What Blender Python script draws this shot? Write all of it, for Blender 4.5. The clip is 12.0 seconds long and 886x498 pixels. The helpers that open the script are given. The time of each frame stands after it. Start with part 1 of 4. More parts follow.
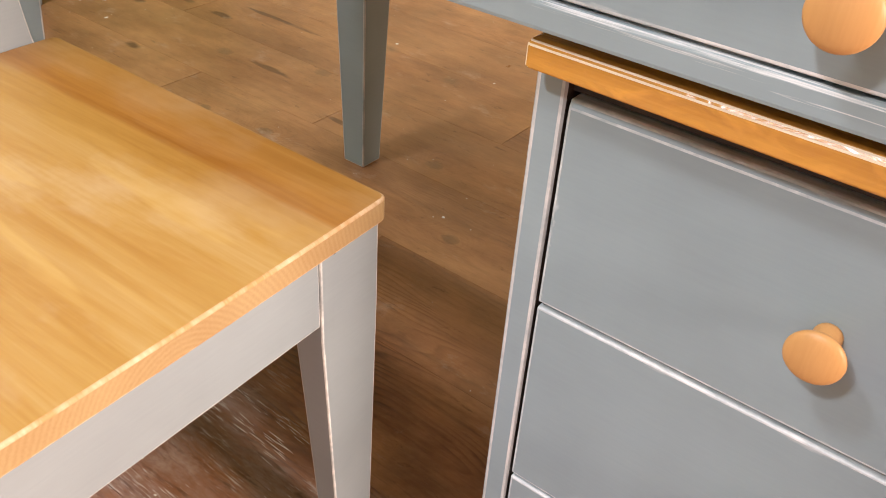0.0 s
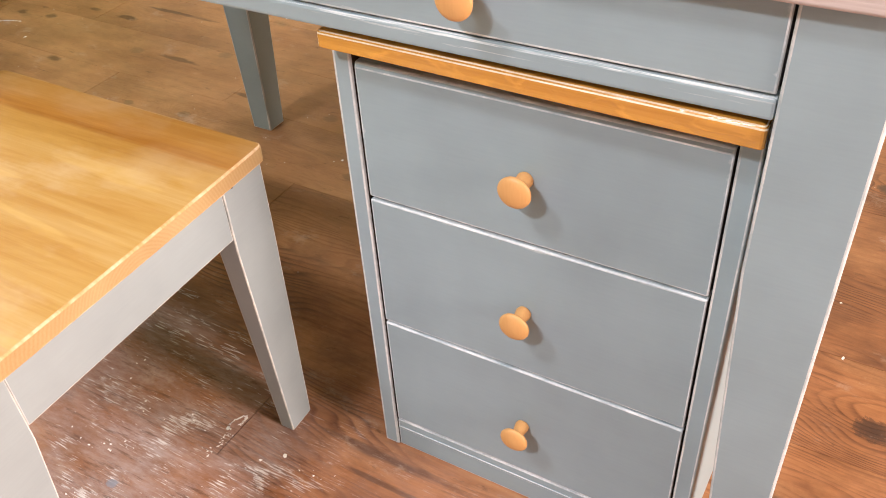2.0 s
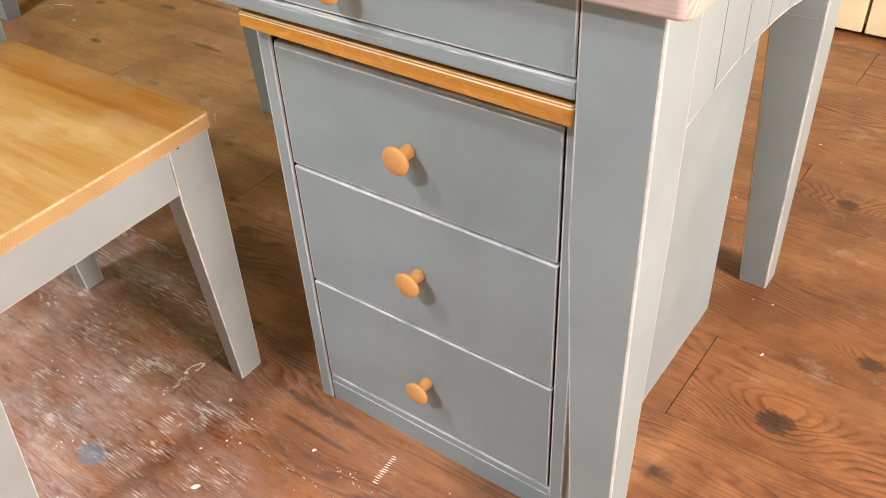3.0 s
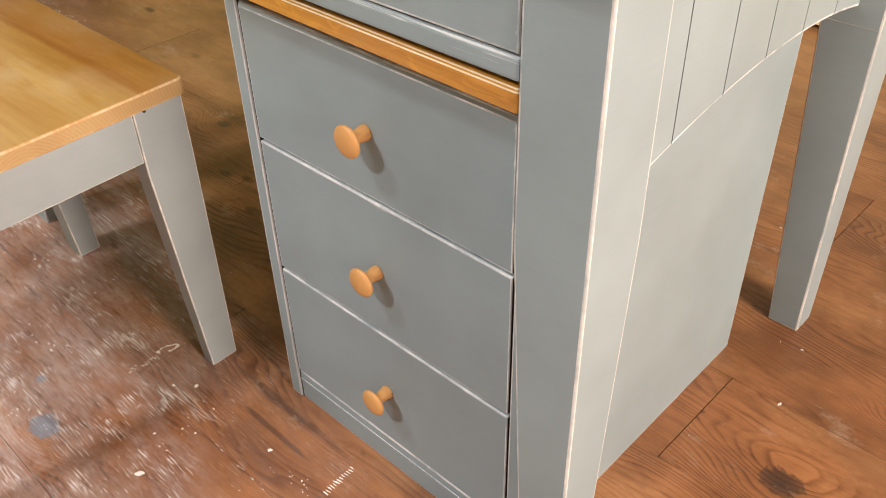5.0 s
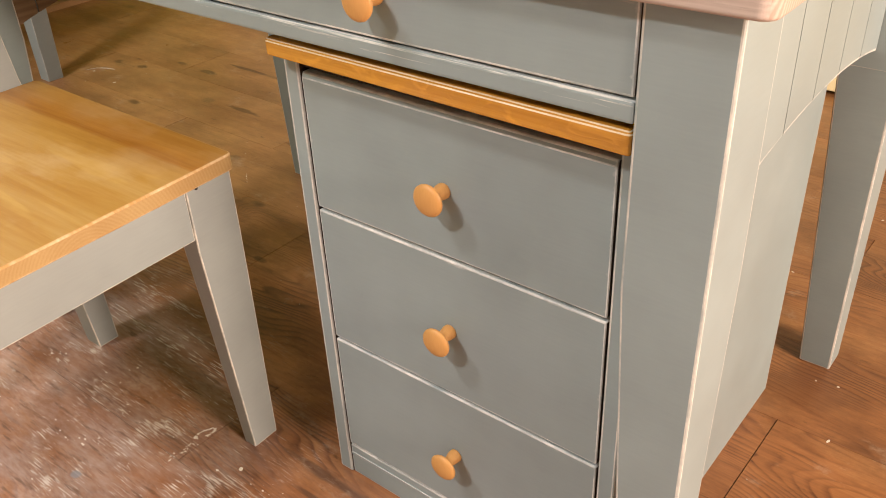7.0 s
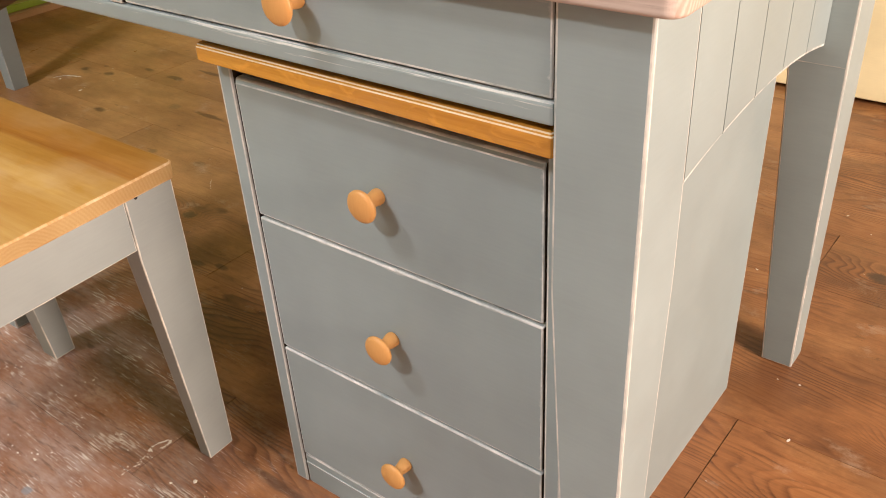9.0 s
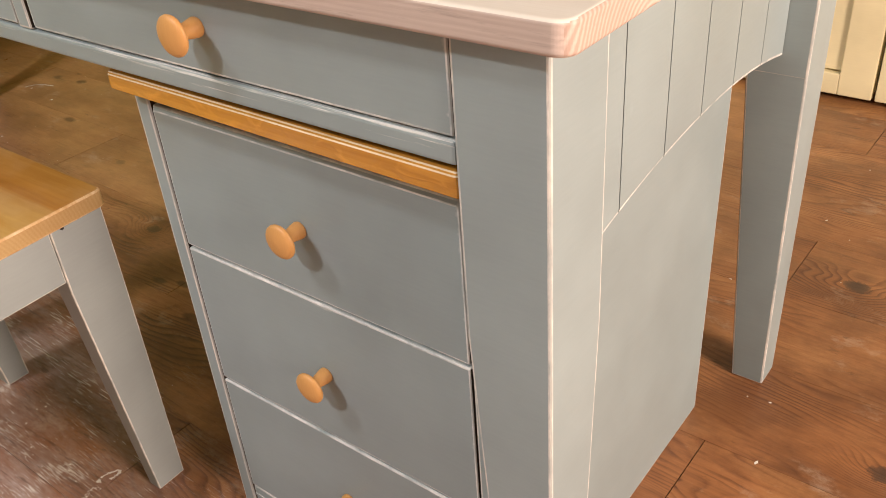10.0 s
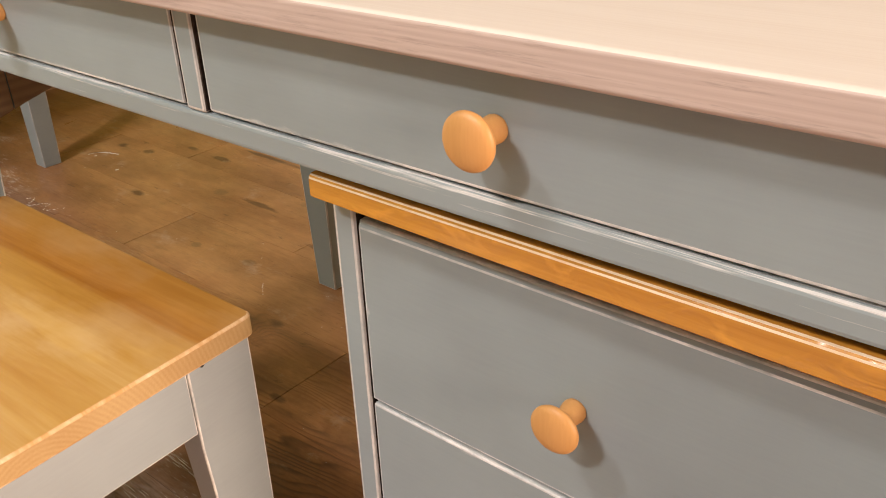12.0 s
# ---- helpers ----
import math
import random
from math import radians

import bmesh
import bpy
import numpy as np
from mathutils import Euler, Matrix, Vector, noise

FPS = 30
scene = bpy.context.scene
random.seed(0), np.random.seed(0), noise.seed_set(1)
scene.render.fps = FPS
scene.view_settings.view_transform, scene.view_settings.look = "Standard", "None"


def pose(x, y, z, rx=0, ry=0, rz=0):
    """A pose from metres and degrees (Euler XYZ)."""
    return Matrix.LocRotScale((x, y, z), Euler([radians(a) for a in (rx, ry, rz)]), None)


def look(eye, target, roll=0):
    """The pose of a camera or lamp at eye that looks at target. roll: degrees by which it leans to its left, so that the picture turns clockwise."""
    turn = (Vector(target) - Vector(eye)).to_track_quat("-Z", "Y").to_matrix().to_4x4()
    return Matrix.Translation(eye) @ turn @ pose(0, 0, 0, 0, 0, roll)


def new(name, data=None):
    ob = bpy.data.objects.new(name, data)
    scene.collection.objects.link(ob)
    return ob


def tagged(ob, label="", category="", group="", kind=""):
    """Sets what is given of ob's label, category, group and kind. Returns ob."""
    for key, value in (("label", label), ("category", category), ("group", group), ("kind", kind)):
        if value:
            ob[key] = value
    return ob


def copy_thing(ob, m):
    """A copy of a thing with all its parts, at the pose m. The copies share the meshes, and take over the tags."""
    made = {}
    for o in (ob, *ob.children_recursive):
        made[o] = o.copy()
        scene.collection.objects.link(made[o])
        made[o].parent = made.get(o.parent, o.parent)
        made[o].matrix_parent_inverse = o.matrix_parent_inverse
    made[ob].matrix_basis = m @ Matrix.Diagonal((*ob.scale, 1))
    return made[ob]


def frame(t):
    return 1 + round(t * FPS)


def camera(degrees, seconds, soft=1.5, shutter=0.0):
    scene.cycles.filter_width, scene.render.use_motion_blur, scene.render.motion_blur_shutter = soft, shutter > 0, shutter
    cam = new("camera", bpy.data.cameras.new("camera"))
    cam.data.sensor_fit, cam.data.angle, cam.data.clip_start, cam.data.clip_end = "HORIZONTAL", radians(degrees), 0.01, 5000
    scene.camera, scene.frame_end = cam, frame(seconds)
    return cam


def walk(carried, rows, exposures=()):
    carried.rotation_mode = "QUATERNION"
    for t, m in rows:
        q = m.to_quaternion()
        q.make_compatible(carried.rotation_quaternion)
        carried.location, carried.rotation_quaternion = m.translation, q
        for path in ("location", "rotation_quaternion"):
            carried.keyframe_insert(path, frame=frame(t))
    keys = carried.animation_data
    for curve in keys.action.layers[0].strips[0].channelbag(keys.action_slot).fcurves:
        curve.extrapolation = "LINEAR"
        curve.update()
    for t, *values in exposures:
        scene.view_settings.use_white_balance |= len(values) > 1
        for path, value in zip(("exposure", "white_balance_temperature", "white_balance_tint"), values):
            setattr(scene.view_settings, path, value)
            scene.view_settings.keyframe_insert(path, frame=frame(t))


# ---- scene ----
cam = camera(53.7, 12.0, soft=1.0)
PATH = [
    (0, (0.235, -0.444, 0.831), (-0.717, 0.87, -0.338), 4.1),
    (0.5, (0.234, -0.409, 0.8), (-0.677, 0.923, -0.381), 3.6),
    (1, (0.235, -0.414, 0.806), (-0.633, 0.909, -0.417), 2.0),
    (1.5, (0.367, -0.497, 0.92), (-0.468, 0.812, -0.341), -5.9),
    (2, (0.488, -0.623, 0.989), (-0.345, 0.687, -0.271), -3.7),
    (2.5, (0.619, -0.629, 1.006), (-0.284, 0.648, -0.24), -3.4),
    (4.5, (0.79, -0.511, 1.013), (-0.297, 0.638, -0.212), -1.3),
    (5, (0.764, -0.476, 0.935), (-0.354, 0.651, -0.282), -1.5),
    (5.5, (0.694, -0.52, 0.916), (-0.452, 0.656, -0.225), -1.3),
    (6, (0.676, -0.557, 0.925), (-0.449, 0.691, -0.161), -0.7),
    (6.5, (0.668, -0.576, 0.923), (-0.444, 0.698, -0.145), -2.1),
    (7, (0.679, -0.578, 0.922), (-0.418, 0.708, -0.147), -2.8),
    (9, (0.71, -0.533, 0.915), (-0.371, 0.768, -0.153), -3.5),
    (9.5, (0.722, -0.473, 0.926), (-0.359, 0.822, -0.148), -4.1),
    (10, (0.733, -0.442, 0.92), (-0.352, 0.843, -0.162), -4.7),
    (10.5, (0.63, -0.466, 0.905), (-0.457, 0.816, -0.178), -5.2),
    (11, (0.451, -0.456, 0.891), (-0.633, 0.884, -0.125), -5.5),
    (11.5, (0.418, -0.422, 0.865), (-0.674, 0.924, -0.134), -4.6),
    (12, (0.422, -0.393, 0.872), (-0.732, 0.944, -0.068), -2.3),
]
EXPOSURE = [
    (0.0, 0.36, 5870, 18), (0.5, 0.44, 5710, 16), (1.0, 0.49, 5500, 16), (1.5, 0.52, 5450, 16), (2.0, 0.49, 5730, 16), (2.5, 0.36, 5920, 15),
    (4.5, 0.00, 5820, 14), (5.0, 0.02, 5990, 13), (5.5, 0.06, 6590, 15), (6.5, 0.06, 6780, 16), (7.0, 0.05, 6720, 15), (9.0, 0.08, 6400, 15), (9.5, 0.09, 6320, 15),
    (10.0, -0.13, 6380, 16), (10.5, -0.23, 6560, 16), (11.0, -0.25, 6610, 19), (11.5, -0.05, 6660, 18), (12.0, 0.08, 6660, 19),
]
walk(cam, [(t, look(eye, target, roll)) for t, eye, target, roll in PATH], EXPOSURE)

# ---- light ----
world = bpy.data.worlds.new("world")
scene.world = world
world.use_nodes = True
world.node_tree.nodes["Background"].inputs[0].default_value = (0.6, 0.75, 1.0, 1)
world.node_tree.nodes["Background"].inputs[1].default_value = 0.10


def lamp(name, eye, target, watts, size, colour, size_y=None):
    """An area lamp at eye that shines at target."""
    data = bpy.data.lights.new(name, "AREA")
    data.energy, data.color, data.size = watts, colour, size
    data.shape = "RECTANGLE" if size_y else "DISK"
    if size_y:
        data.size_y = size_y
    ob = new(name, data)
    ob.matrix_world = look(eye, target)
    return ob


CEILING = 3.30
lamp("lamp_front", (-0.36, -2.75, CEILING - 0.02), (-0.36, -2.749, 0), 104, 0.40, (1.0, 0.95, 0.88))
lamp("lamp_corner", (-1.18, -1.60, CEILING - 0.02), (-1.18, -1.599, 0), 48, 0.46, (1.0, 0.95, 0.88))
# the south lamp is added fill; its window is assumed and unseen
lamp("window_light_south", (0.0, -3.62, 1.5), (0.0, 0.0, 0.6), 7, 2.0, (0.88, 0.85, 0.86), 1.0)
lamp("window_light_east", (3.02, -0.15, 1.40), (0.0, 0.0, 0.5), 172, 0.90, (1.0, 0.80, 0.62), 0.80)
lamp("window_light_west", (-2.52, 0.0, 1.75), (-0.3, -0.2, 0.0), 3, 1.0, (0.92, 0.94, 1.0), 0.8)

# ---- materials ----


class Nodes:
    """A node material, with short ways to make and join its nodes."""

    def __init__(self, name):
        self.mat = bpy.data.materials.new(name)
        self.mat.use_nodes = True
        self.tree = self.mat.node_tree
        self.shader = self.tree.nodes["Principled BSDF"]

    def add(self, kind, **inputs):
        node = self.tree.nodes.new("ShaderNode" + kind)
        for key, value in inputs.items():
            self.put(node.inputs[key.replace("_", " ")], value)
        return node

    def put(self, socket, value):
        if isinstance(value, bpy.types.NodeSocket):
            self.tree.links.new(value, socket)
        elif isinstance(value, bpy.types.Node):
            self.tree.links.new(value.outputs[0], socket)
        else:
            socket.default_value = value

    def coords(self, scale=(1, 1, 1), shift=(0, 0, 0), source="Object"):
        tex = self.tree.nodes.new("ShaderNodeTexCoord")
        m = self.add("Mapping", Scale=scale, Location=shift)
        self.tree.links.new(tex.outputs[source], m.inputs["Vector"])
        return m

    def noise(self, vector, scale, detail=4.0, rough=0.55, distortion=0.0):
        return self.add("TexNoise", Vector=vector, Scale=scale, Detail=detail, Roughness=rough, Distortion=distortion).outputs["Fac"]

    def ramp(self, fac, *stops):
        node = self.add("ValToRGB", Fac=fac)
        els = node.color_ramp.elements
        while len(els) < len(stops):
            els.new(0.5)
        for el, (at, colour) in zip(els, stops):
            el.position = at
            el.color = (*colour, 1) if isinstance(colour, tuple) else (colour, colour, colour, 1)
        return node.outputs["Color"]

    def mix(self, fac, a, b, blend="MIX"):
        node = self.tree.nodes.new("ShaderNodeMix")
        node.data_type, node.blend_type = "RGBA", blend
        for socket, value in ((node.inputs[0], fac), (node.inputs[6], a), (node.inputs[7], b)):
            self.put(socket, (*value, 1) if isinstance(value, tuple) and len(value) == 3 else value)
        return node.outputs[2]

    def math(self, op, a, b=0.0):
        node = self.tree.nodes.new("ShaderNodeMath")
        node.operation = op
        self.put(node.inputs[0], a)
        self.put(node.inputs[1], b)
        return node.outputs[0]

    def bump(self, height, strength, distance=0.001):
        self.put(self.shader.inputs["Normal"], self.add("Bump", Height=height, Strength=strength, Distance=distance).outputs["Normal"])

    def finish(self, colour, rough, coat=0.0, metal=0.0, specular=0.5):
        self.put(self.shader.inputs["Base Color"], (*colour, 1) if isinstance(colour, tuple) else colour)
        self.put(self.shader.inputs["Roughness"], rough)
        self.shader.inputs["Coat Weight"].default_value = coat
        self.shader.inputs["Coat Roughness"].default_value = 0.15
        self.shader.inputs["Metallic"].default_value = metal
        self.shader.inputs["Specular IOR Level"].default_value = specular
        return self.mat


def paint(name, colour, rough=0.42, rim=None):
    """Brushed eggshell paint, with faint blotches and strokes; rim: width and height of a front whose edges are rubbed."""
    n = Nodes(name)
    blotch = n.noise(n.coords(), 7, 3)
    strokes = n.noise(n.coords((4, 4, 60)), 6, 5, 0.65)
    fine = n.noise(n.coords(), 260, 3)
    light = tuple(min(1, c * 1.10) for c in colour)
    dark = tuple(c * 0.90 for c in colour)
    base = n.ramp(blotch, (0.3, dark), (0.7, light))
    base = n.mix(0.16, base, n.ramp(strokes, (0.35, dark), (0.65, light)))
    scuff = n.ramp(n.noise(n.coords((1, 1, 0.5), (3, 1, 2)), 14, 5, 0.6), (0.70, 0.0), (0.80, 0.30))
    base = n.mix(scuff, base, tuple(min(1, c * 1.5) for c in colour))
    smear = n.ramp(n.noise(n.coords((1, 1, 1.4), (8, 2, 5)), 9, 4, 0.6), (0.66, 0.0), (0.76, 0.16))
    base = n.mix(smear, base, tuple(c * 0.72 for c in colour))
    if rim:
        at = n.add("SeparateXYZ", Vector=n.coords(source="Generated"))
        away = []
        for axis, size in zip("XZ", rim):
            there = at.outputs[axis]
            away.append(n.math("MULTIPLY", n.math("MINIMUM", there, n.math("SUBTRACT", 1.0, there)), size))
        near = n.math("SUBTRACT", 1.0, n.math("DIVIDE", n.math("MINIMUM", away[0], away[1]), 0.006))
        near = n.math("MAXIMUM", near, 0.0)
        hairs = n.noise(n.coords((0.10, 1, 0.5)), 230, 5, 0.68)
        places = n.noise(n.coords((1, 1, 1), (3, 3, 3)), 13, 3)
        rub = n.math("ADD", n.math("ADD", n.math("MULTIPLY", hairs, 0.6), n.math("MULTIPLY", near, 0.24)), n.math("MULTIPLY", places, 0.35))
        rub = n.math("MULTIPLY", n.ramp(rub, (0.62, 0.0), (0.76, 0.45)), n.ramp(near, (0.0, 0.0), (0.25, 1.0)))
        base = n.mix(rub, base, (0.80, 0.80, 0.78))
    n.bump(n.mix(0.4, n.ramp(strokes, (0.0, 0.0), (1.0, 1.0)), n.ramp(fine, (0.0, 0.0), (1.0, 1.0))), 0.10, 0.0006)
    return n.finish(base, n.math("ADD", n.math("MULTIPLY", blotch, 0.16), rough - 0.08))


def worn(name, colour, bare, amount=0.5, width=0.115, stretch=(0.16, 1, 0.30)):
    """The rubbed edges of painted wood: bare wood shows through in long streaks."""
    n = Nodes(name)
    patch = n.noise(n.coords((0.7, 1, 0.8)), 16, 6, 0.68)
    streak = n.noise(n.coords(stretch), 190, 4, 0.7)
    mask = n.math("ADD", n.math("MULTIPLY", patch, 0.72), n.math("MULTIPLY", streak, 0.28))
    edge = 0.64 - 0.30 * amount
    fac = n.ramp(mask, (edge - width, 0.03), (edge + width, 0.88))
    pale = n.mix(streak, tuple(c * 0.85 for c in bare), bare)
    base = n.mix(fac, colour, pale)
    n.bump(mask, 0.3, 0.0008)
    return n.finish(base, 0.5)


def wood(name, light, dark, along="X", ring=4.0, rough=0.4, coat=0.0, shift=(0, 0.31, 0.12), streak=0.35, tint=0.0, pores=0.4, ripple=0.0, dashes=0.0):
    """Solid wood: year rings round an axis along the grain, fibres and slow changes of colour."""
    n = Nodes(name)
    stretch = {"X": (0.10, 1, 1), "Y": (1, 0.10, 1), "Z": (1, 1, 0.10)}[along]
    at = n.coords(stretch, shift)
    warp = n.add("TexNoise", Vector=at, Scale=5.0, Detail=2.0)
    moved = n.add("VectorMath")
    moved.operation = "MULTIPLY_ADD"
    n.put(moved.inputs[0], warp.outputs["Color"])
    moved.inputs[1].default_value = (0.0, 0.035, 0.035) if along == "X" else (0.035, 0.0, 0.035) if along == "Y" else (0.035, 0.035, 0.0)
    n.put(moved.inputs[2], at.outputs[0])
    rings = n.tree.nodes.new("ShaderNodeTexWave")
    rings.wave_type, rings.rings_direction, rings.wave_profile = "RINGS", along, "SIN"
    n.put(rings.inputs["Vector"], moved.outputs[0])
    rings.inputs["Scale"].default_value = 314.0 / ring
    rings.inputs["Distortion"].default_value = 1.2
    rings.inputs["Detail"].default_value = 3.0
    rings.inputs["Detail Scale"].default_value = 2.0
    fibre = n.noise(n.coords(tuple(s if s < 1 else 9.0 for s in (stretch[0] * 2, stretch[1], stretch[2]))), 55, 4, 0.6)
    slow = n.noise(n.coords(stretch, (1, 4, 2)), 9, 3, 0.5)
    tone = n.math("ADD", n.math("MULTIPLY", rings.outputs["Fac"], streak), n.math("MULTIPLY", fibre, 0.35))
    tone = n.math("ADD", tone, n.math("MULTIPLY", slow, 0.80))
    base = n.ramp(tone, (0.42, light), (0.80 + 0.5 * streak, dark))
    if tint:
        info = n.tree.nodes.new("ShaderNodeObjectInfo")
        base = n.mix(n.math("MULTIPLY", info.outputs["Random"], tint), base, dark)
    if dashes:
        # short dark pores drawn out along the grain
        marks = n.noise(n.coords(tuple(q if q < 1 else 1.6 for q in stretch), (3, 5, 1)), 210, 4, 0.7)
        base = n.mix(n.ramp(marks, (0.56, 0.0), (0.68, dashes)), base, tuple(c * 0.55 for c in dark))
    n.bump(n.mix(pores, n.ramp(rings.outputs["Fac"], (0.0, 0.0), (1.0, 1.0)), n.ramp(fibre, (0.3, 0.0), (0.7, 1.0))), 0.12, 0.0005)
    if ripple:
        # brushed varnish stands in shallow curls
        curl = n.noise(n.coords((0.45, 1, 1), (7, 0, 0)), 48, 3, 0.5, 1.6)
        n.bump(curl, ripple, 0.004)
        # highlights of the curls painted in as paler swirls
        base = n.mix(n.ramp(curl, (0.54, 0.0), (0.66, 0.35)), base, tuple(min(1, c * 1.4) for c in light))
    return n.finish(base, n.math("ADD", n.math("MULTIPLY", fibre, 0.14), rough - 0.07), coat)


GREY = (0.271, 0.336, 0.354)
CHAIR_GREY = (0.302, 0.337, 0.342)
BARE = (0.89, 0.885, 0.865)
grey_paint = paint("grey_paint", GREY)
grey_worn = worn("grey_worn_edge", GREY, BARE, 0.53, 0.10)
grey_bare = worn("grey_bare_line", GREY, (0.82, 0.77, 0.72), 0.56, 0.10, (0.3, 1, 0.10))
grey_thin = worn("grey_thin_edge", (0.33, 0.36, 0.36), (0.66, 0.64, 0.60), 0.26, 0.14, (0.3, 1, 0.10))


def rubbed_rail(top):
    """Grey paint rubbed through in long thin streaks, most of them near the upper arris."""
    n = Nodes("grey_rubbed_rail")
    up = n.add("SeparateXYZ", Vector=n.coords()).outputs["Z"]
    streak = n.noise(n.coords((0.045, 2.2, 2.2)), 210, 5, 0.62, 0.3)
    patch = n.noise(n.coords((0.5, 1, 1), (4, 0, 0)), 11, 3)
    near = n.ramp(n.math("DIVIDE", n.math("SUBTRACT", up, top - 0.009), 0.009), (0.0, 0.0), (0.55, 0.35), (1.0, 1.0))
    mask = n.math("ADD", n.math("ADD", streak, n.math("MULTIPLY", near, 0.20)), n.math("MULTIPLY", n.math("SUBTRACT", patch, 0.5), 0.25))
    base = n.mix(n.ramp(patch, (0.3, 0.0), (0.7, 1.0)), tuple(c * 0.93 for c in GREY), tuple(c * 1.07 for c in GREY))
    base = n.mix(n.ramp(mask, (0.665, 0.0), (0.77, 0.62)), base, BARE)
    n.bump(mask, 0.3, 0.0006)
    return n.finish(base, 0.42)


rail_paint = rubbed_rail(0.664)
DRAWER_PAINT = [paint("grey_drawer_paint", GREY, 0.42, (0.374, 0.178)), grey_worn, grey_thin]
DESK_DRAWER_PAINT = [paint("grey_desk_drawer_paint", GREY, 0.42, (0.508, 0.073)), grey_worn, grey_thin]
chair_paint = paint("pale_grey_paint", CHAIR_GREY)
chair_worn = worn("pale_grey_worn_edge", CHAIR_GREY, (0.86, 0.81, 0.74), 0.55, 0.09)
blue_paint = paint("blue_grey_paint", (0.30, 0.36, 0.38))
blue_worn = worn("blue_grey_worn_edge", (0.30, 0.36, 0.38), BARE, 0.35)
limed_top = wood("limed_pine_top", (0.75, 0.722, 0.655), (0.67, 0.618, 0.545), "X", 9.0, 0.5, 0.0, (0, 0.30, 0.50), 0.05)
limed_pine = wood("limed_pine_edge", (0.63, 0.535, 0.485), (0.42, 0.325, 0.285), "X", 4.0, 0.5, 0.0, (0, 0.30, 0.10), 0.10, dashes=0.34)
limed_end = wood("limed_pine_end_grain", (0.61, 0.495, 0.440), (0.43, 0.310, 0.258), "X", 4.6, 0.6, 0.0, (0, -0.10, -0.738), 0.50)
amber_pine = wood("amber_varnished_pine", (0.60, 0.285, 0.042), (0.40, 0.155, 0.016), "X", 11.0, 0.22, 0.6, (0, 0.3, -0.4), 0.12, ripple=0.5)
amber_rub_glint = worn("amber_rub_and_glint", (0.60, 0.31, 0.070), (0.97, 0.84, 0.62), 0.86, 0.12, (0.05, 2.5, 2.5))
beech = wood("beech_knob_wood", (0.63, 0.335, 0.112), (0.555, 0.278, 0.086), "Z", 2.5, 0.46, 0.0, (0.3, 0.2, 0), 0.0)
seat_end = wood("pine_end_grain", (0.49, 0.340, 0.155), (0.37, 0.220, 0.085), "X", 4.2, 0.42, 0.1, (0, 0.19, -0.425), 0.11)
seat_worn = worn("pine_rubbed_edge", (0.50, 0.28, 0.095), (0.80, 0.64, 0.43), 0.32, 0.10, (0.25, 1, 0.25))
# near-black wood: the shade of the drawer gaps is put into its colour
gap_shade = wood("gap_shade_wood", (0.060, 0.045, 0.034), (0.035, 0.026, 0.020), "Y", 6.0, 0.8)
brown_inside = wood("bare_inside_wood", (0.30, 0.20, 0.12), (0.20, 0.12, 0.07), "Y", 6.0, 0.6)
cream_paint = paint("cream_paint", (0.80, 0.72, 0.46), 0.4)
# near-black backing that puts shade into gaps; the plug has it too
dark_gap = Nodes("dark_gap").finish((0.02, 0.018, 0.016), 0.8)
wall_paint = paint("stone_wall_paint", (0.205, 0.172, 0.143), 0.7)
lime_paint = paint("lime_green_paint", (0.42, 0.44, 0.12), 0.5)
green_paint = paint("grass_green_paint", (0.36, 0.54, 0.07), 0.5)
skirting_wood = wood("skirting_wood", (0.68, 0.46, 0.27), (0.48, 0.30, 0.16), "Y", 6.0, 0.5)
white_gloss = Nodes("white_gloss").finish((0.8, 0.8, 0.78), 0.3)
glow = Nodes("lamp_lens").finish((0.9, 0.9, 0.88), 0.2)


